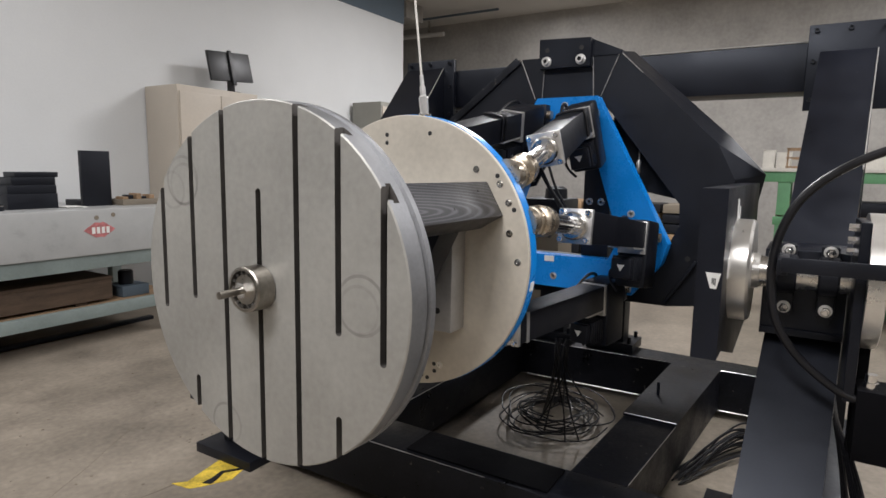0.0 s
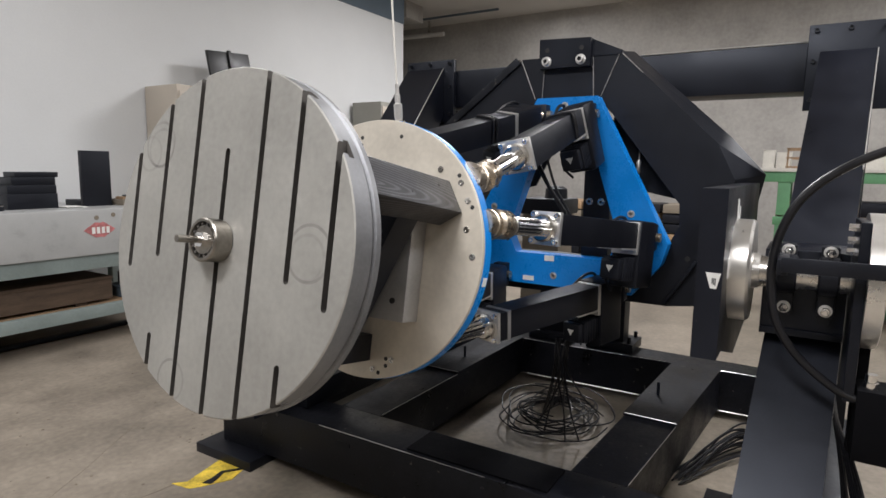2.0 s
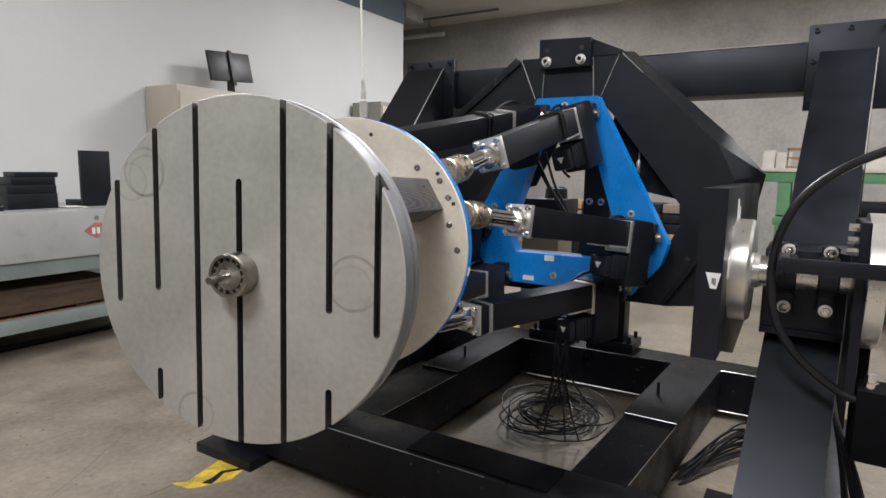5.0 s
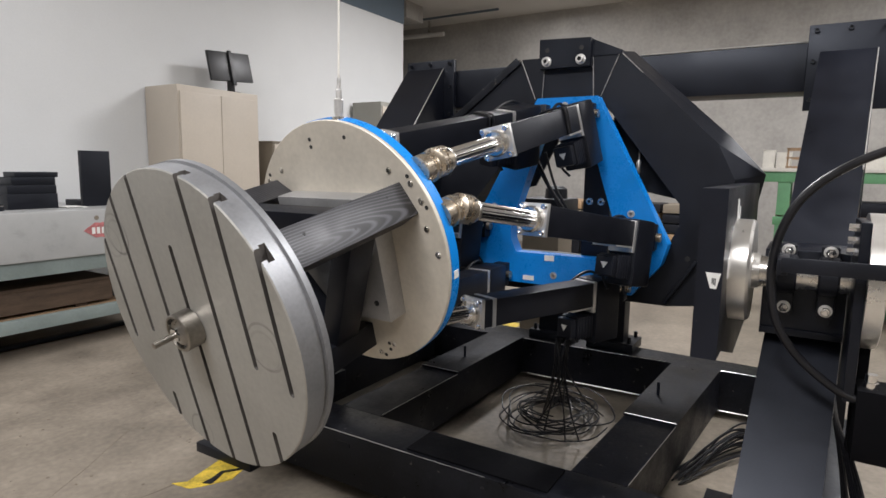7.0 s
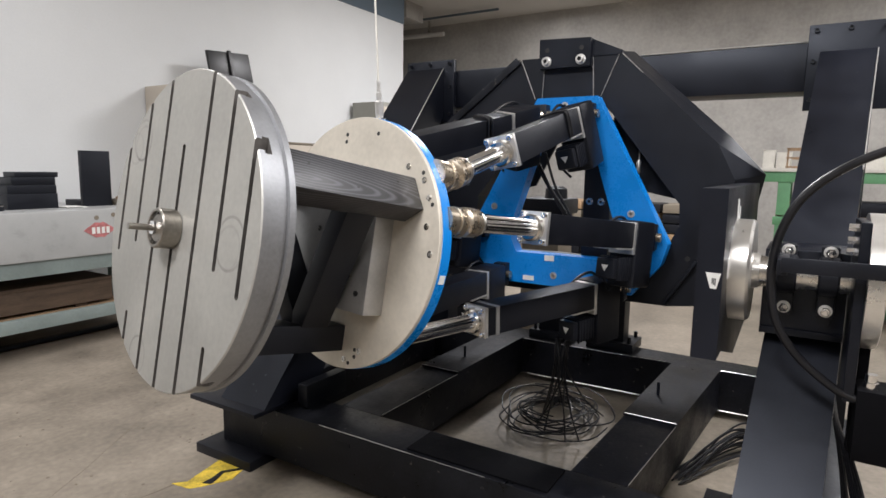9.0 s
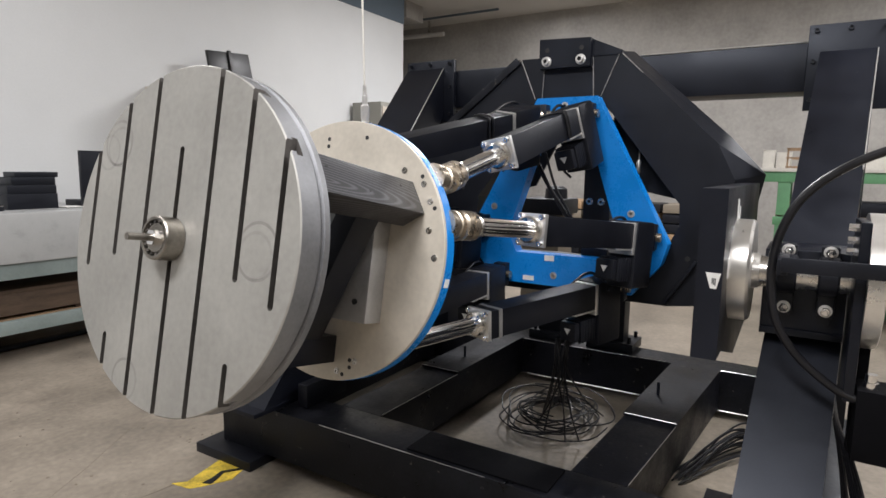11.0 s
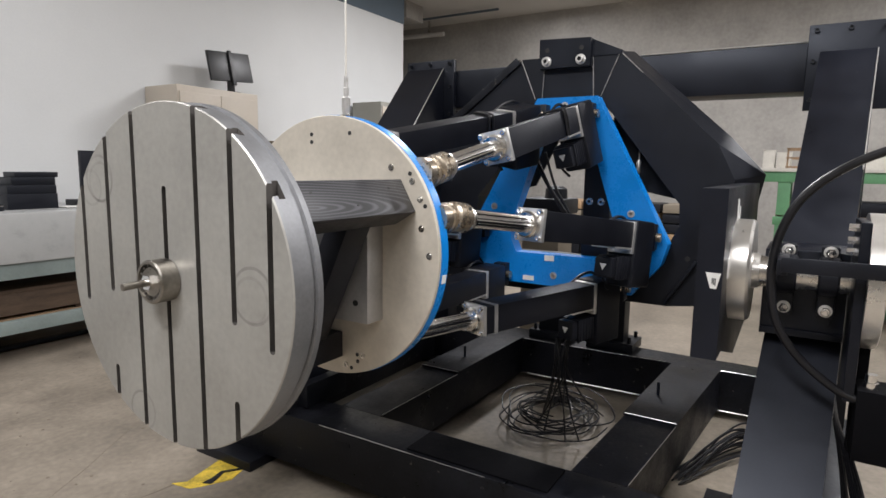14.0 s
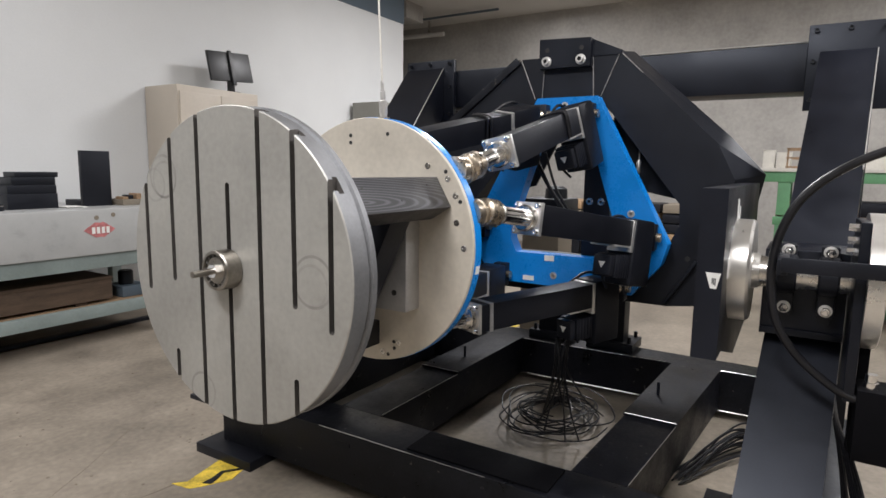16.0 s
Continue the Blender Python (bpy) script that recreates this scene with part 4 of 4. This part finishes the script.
# ---- along the white wall ----
def cabinet(x0, x1, y0, y1, z1, label, side):
    cab = thing("steel_cabinet", label, "cabinet")
    body = part("body", box(x0, x1, y0, y1, 0.0, z1), side, cab, "", 0.006)
    mid = (x0 + x1) / 2
    for a, b in ((x0 + 0.02, mid - 0.003), (mid + 0.003, x1 - 0.02)):
        door = part("door", box(a, b, y0 - 0.018, y0, 0.08, z1 - 0.06), CREAM, cab, "", 0.004)
        if a < mid < b + 0.1 and b < mid + 0.01:
            part("handle", box(b - 0.06, b - 0.035, y0 - 0.045, y0 - 0.018, 0.95, 1.10), STEEL, door, "", 0.004)
    return cab


cabinet(3.382, 4.30, 4.86, 5.335, 2.02, "tall cream steel two-door cabinet standing against the white wall", CREAM)
cabinet(6.31, 7.25, 4.82, 5.30, 2.16, "steel cabinet with darker body and cream doors at the white wall's end", DARK_BODY)
board = thing("storage_box", "low brown cupboard with cream drawer fronts beside the tall cabinet", "cupboard")
part("carcass", box(4.52, 5.3, 4.90, 5.30, 0.0, 1.55), SHADE, board, "", 0.006)
part("lid", box(4.51, 5.31, 4.89, 5.30, 1.55, 1.57), SHADE, board, "", 0.003)
for z0, z1 in ((0.06, 0.52), (0.54, 0.86), (0.88, 1.20), (1.22, 1.54)):
    drawer = part("drawer_front", box(4.54, 5.28, 4.882, 4.90, z0, z1), CREAM, board, "cream enamelled drawer front", 0.004)
    part("handle", box(4.82, 5.0, 4.862, 4.882, z1 - 0.12, z1 - 0.095), STEEL, drawer, "", 0.004)
mon = thing("monitor", "black flat computer monitor on top of the cabinet, tilted", "monitor")
mm = pose(4.125, 5.05, 2.285, 0, -3.5, -3) @ pose(0, 0, 0, -10)
part("screen", box(-0.245, 0.245, -0.012, 0.018, -0.145, 0.145), SCREEN, mon, "", 0.006, mm)
part("spine", box(-0.02, 0.02, -0.035, -0.012, -0.19, 0.155), SCREEN, mon, "", 0.005, mm)
part("neck", box(4.105, 4.155, 5.02, 5.08, 2.03, 2.16), SCREEN, mon, "", 0.005)
part("foot", lathe([(0, 0.11), (0.012, 0.11), (0.018, 0.09)], pose(4.13, 5.05, 2.02, 0, -90, 0), 32), SCREEN, mon)

plate_t = thing("surface_plate", "thick grey granite surface plate with a red diamond label", "surface plate")
part("slab", box(0.2, 3.0, 4.28, 5.2, 0.66, 0.985), GRANITE, plate_t, "", 0.012)
lab = prism([(-0.112, 0), (-0.03, -0.054), (0.0, -0.050), (0.03, -0.054), (0.112, 0), (0.03, 0.054), (0, 0.050), (-0.03, 0.054)], -0.0015, 0.0015, None, pose(2.318, 4.279, 0.838, 0, 0, 90))
badge = part("label_badge", lab, REDM, plate_t, "red diamond-shaped maker label")
for k in range(4):
    part("label_bar", box(2.262 + 0.034 * k, 2.284 + 0.034 * k, 4.275, 4.2775, 0.812, 0.858), PAPER, badge)
for px_, pz_ in ((2.3, 0.925), (2.42, 0.94)):
    part("insert", lathe([(0, 0.016), (0.002, 0.016)], pose(px_, 4.28, pz_, 0, 0, -90), 16), SHADE, plate_t)
stand = thing("plate_stand", "grey-green steel stand under the granite plate with lower shelf", "stand")
for y in (4.30, 5.10):
    part("top_rail", box(0.2, 3.0, y, y + 0.08, 0.557, 0.66), STANDM, stand, "", 0.005)
    part("shelf_rail", box(0.2, 3.0, y, y + 0.06, 0.20, 0.285), STANDM, stand, "", 0.005)
    for x in (0.3, 2.85):
        part("leg", box(x, x + 0.08, y, y + 0.08, 0.0, 0.557), STANDM, stand, "", 0.005)
# strip added for a dark line on the floor
part("foot_rail", box(0.30, 2.93, 4.66, 4.72, 0.0, 0.03), MATT, stand, "dark strip on the floor under the stand", 0.004)
part("shelf_board", box(0.22, 2.98, 4.36, 5.10, 0.25, 0.275), WOOD, stand, "", 0.003)
crate_t = thing("timber_box", "long dark brown timber box on the shelf under the plate", "box")
part("box_body", box(0.35, 2.46, 4.42, 4.80, 0.30, 0.445), DARKWOOD, crate_t, "", 0.006)
part("box_lid", box(0.345, 2.465, 4.415, 4.805, 0.445, 0.470), DARKWOOD, crate_t, "", 0.003)
for x in (0.6, 1.4, 2.2):
    part("runner", box(x, x + 0.09, 4.44, 4.78, 0.275, 0.30), DARKWOOD, crate_t, "", 0.003)
vise = thing("steel_block", "blue-grey steel block with a round boss on the lower shelf", "steel block")
part("block_body", box(2.56, 2.78, 4.46, 4.70, 0.275, 0.36), SLATE, vise, "", 0.008)
part("boss", lathe([(0, 0.055), (0.10, 0.055), (0.11, 0.045)], pose(2.66, 4.58, 0.36, 0, -90, 0), 24), MATT, vise)
angle = thing("angle_plate", "tall matt black iron angle plate standing on the surface plate", "angle plate")
part("upright", box(2.385, 2.60, 4.60, 4.64, 0.985, 1.40), MATT, angle, "", 0.004)
part("foot", box(2.385, 2.60, 4.64, 4.86, 0.985, 1.03), MATT, angle, "", 0.004)
part("rib", prism([(4.64, 1.03), (4.64, 1.36), (4.82, 1.03)], 2.48, 2.51), MATT, angle)
steps = thing("step_block", "stack of black stepped machinist blocks on the surface plate", "step block")
for k, (x0, x1, z0, z1) in enumerate(((1.88, 2.20, 0.985, 1.09), (1.89, 2.20, 1.09, 1.15), (1.92, 2.20, 1.15, 1.205), (1.95, 2.225, 1.205, 1.24))):
    part("step", box(x0, x1, 4.58 + 0.01 * k, 4.78, z0, z1), MATT, steps, "", 0.003)
tray = thing("parts_tray", "dark tray of small parts on the surface plate", "tray")
part("tray_base", box(2.64, 2.95, 4.52, 4.75, 0.985, 1.03), SHADE, tray, "", 0.006)
for k in range(5):
    part("small_part", box(2.66 + 0.055 * k, 2.70 + 0.055 * k, 4.55 + 0.02 * (k % 2), 4.66, 1.03, 1.05 + 0.012 * (k % 3)), MATT if k % 2 else WOOD, tray, "", 0.004)
sheetp = thing("paper_sheet", "white paper sheets lying on the surface plate", "paper")
part("paper_leaf", box(2.22, 2.36, 4.50, 4.68, 0.985, 0.992), PAPER, sheetp)
part("paper_leaf", box(2.25, 2.37, 4.46, 4.60, 0.992, 0.995), PAPER, sheetp, "", 0, pose(0, 0, 0, 0, 0, 0.6))
knob = thing("round_gauge", "small dark round gauge lying on the surface plate", "gauge")
part("dial", lathe([(0, 0.045), (0.03, 0.045), (0.045, 0.03)], pose(1.80, 4.55, 0.985, 0, -90, 0), 24), MATT, knob)
part("bezel", lathe([(0.03, 0.047), (0.034, 0.047)], pose(1.80, 4.55, 0.985, 0, -90, 0), 24), STEEL, knob)

# ---- rack and stock at the back ----
rack = thing("steel_rack", "green painted steel rack with pale boards, full of stock", "rack")
RX = 6.0
for y in (0.17, -0.75, -1.6):
    for x in (RX, RX + 0.6):
        part("upright", box(x, x + 0.07, y - 0.05, y + 0.05, 0.0, 1.285), GREEN, rack, "", 0.004)
for x in (RX, RX + 0.6):
    part("top_rail", box(x - 0.01, x + 0.06, -1.65, 0.36, 1.235, 1.325), GREEN, rack, "", 0.004)
    part("shelf_rail", box(x - 0.01, x + 0.06, -1.65, 0.24, 0.86, 0.93), GREEN, rack, "", 0.004)
part("top_board", box(RX - 0.03, RX + 0.7, -1.7, 0.38, 1.325, 1.355), PALE, rack, "", 0.003)
part("lower_board", box(RX, RX + 0.66, -1.6, 0.22, 0.40, 0.43), WOOD, rack, "", 0.003)
part("middle_board", box(RX, RX + 0.66, -1.6, 0.22, 0.93, 0.95), WOOD, rack, "", 0.003)
rng = random.Random(11)


def carton(x, y, z, sx, sy, sz, mtl, label):
    c = thing("stock_box", label, "box", None, "stock boxes")
    part("carton", box(x, x + sx, y, y + sy, z, z + sz), mtl, c, "", 0.004)
    part("flap", box(x - 0.003, x + sx + 0.003, y - 0.003, y + sy + 0.003, z + sz, z + sz + 0.006), mtl, c, "", 0.001)


for k, (y, w, h, mtl) in enumerate(((0.0, 0.17, 0.10, WOOD), (-0.28, 0.22, 0.16, CARD), (-0.60, 0.25, 0.12, MATT), (-1.0, 0.3, 0.18, CARD), (-1.4, 0.3, 0.14, WOOD))):
    carton(RX + 0.12, y, 0.95, 0.4, w, h, mtl, "small stock box on the green rack")
    carton(RX + 0.12, y, 0.43, 0.4, w + 0.03, h + 0.12, CARD if k % 2 == 0 else WOOD, "brown stock box on the lower rack shelf")
wire = thing("wire_basket", "low rusty wire basket on the rack top", "basket")
for z in (1.36, 1.44, 1.52):
    part("hoop", box(RX + 0.1, RX + 0.115, -0.28, 0.18, z, z + 0.014), WOOD, wire)
    part("hoop", box(RX + 0.5, RX + 0.515, -0.28, 0.18, z, z + 0.014), WOOD, wire)
for k in range(5):
    part("stay", box(RX + 0.1, RX + 0.115, -0.28 + 0.11 * k, -0.266 + 0.11 * k, 1.355, 1.53), WOOD, wire)
for y, z, w, h, mtl, nm in ((0.20, 1.355, 0.12, 0.14, PALE, "pale"), (0.33, 1.355, 0.10, 0.16, PALE, "white"), (-0.05, 1.355, 0.16, 0.05, MATT, "black"), (-0.6, 1.355, 0.28, 0.12, PALE, "pale")):
    carton(RX + 0.25, y - 0.06, z, 0.2, w, h, mtl, nm + " box standing on the rack top")
for k in range(7):
    b_ = thing("timber_stack", "stack of boards and plates on bearers at the back wall", "timber stack", None, "timber stacks")
    y = 0.55 + 0.36 * k
    for i in range(4):
        part("plank", box(8.2, 8.6 + rng.uniform(0, 0.3), y + rng.uniform(-0.03, 0.03), y + 0.33, 0.38 + 0.13 * i, 0.49 + 0.13 * i), (SHADE, MATT, CARD, SHADE, MATT)[(i * 2 + k) % 5], b_, "", 0.004)
    for x in (8.25, 8.5):
        part("bearer", box(x, x + 0.08, y + 0.02, y + 0.30, 0.0, 0.38), MATT, b_, "", 0.004)
crate = thing("machine_part", "dark machine component standing behind the arch", "machine part")
part("casting", box(4.1, 4.45, 1.49, 1.84, 0.98, 1.10), MATT, crate, "", 0.02)
part("casting_top", lathe([(0, 0.085), (0.07, 0.08), (0.09, 0.05)], pose(4.25, 1.60, 1.10, 0, -90, 0), 24), MATT, crate)
part("pedestal", box(4.12, 4.42, 1.52, 1.81, 0.0, 0.98), SHADE, crate, "", 0.01)

pipe = thing("ceiling_duct", "grey ventilation duct and pipes under the far ceiling", "duct")
part("duct", box(8.2, 8.7, 5.75, 7.5, 3.72, 3.99), BACKM, pipe, "", 0.02)
part("pipe", cyl((9.6, 5.9, 3.74), (9.6, 8.0, 3.78), 0.04, None, 16), CEIL, pipe)
part("pipe", cyl((9.2, 4.6, 3.93), (9.2, 8.0, 3.93), 0.02, None, 16), SLATE, pipe)
for y in (6.2, 7.2):
    part("hanger", box(9.58, 9.62, y, y + 0.03, 3.78, 4.0), STEEL, pipe)

rng = random.Random(21)
grit = bmesh.new()
for k in range(260):
    x, y = rng.uniform(0.6, 2.6), rng.uniform(1.6, 4.2)
    r = rng.choice((0.002, 0.003, 0.004, 0.007))
    pts = [(x + r * rng.uniform(0.5, 1.4) * math.cos(a), y + r * rng.uniform(0.5, 1.4) * math.sin(a)) for a in (0, 1.3, 2.5, 3.8, 5.0)]
    va = [grit.verts.new((px_, py_, 0.0)) for px_, py_ in pts]
    vb = [grit.verts.new((px_ * 0.7 + x * 0.3, py_ * 0.7 + y * 0.3, r * 0.35)) for px_, py_ in pts]
    for i in range(5):
        grit.faces.new((va[i], va[(i + 1) % 5], vb[(i + 1) % 5], vb[i]))
    grit.faces.new(vb)
tagged(part("floor_grit", grit, SHADE), "scattered dark grit and chips on the concrete floor", "grit", "", "stuff")

motions()
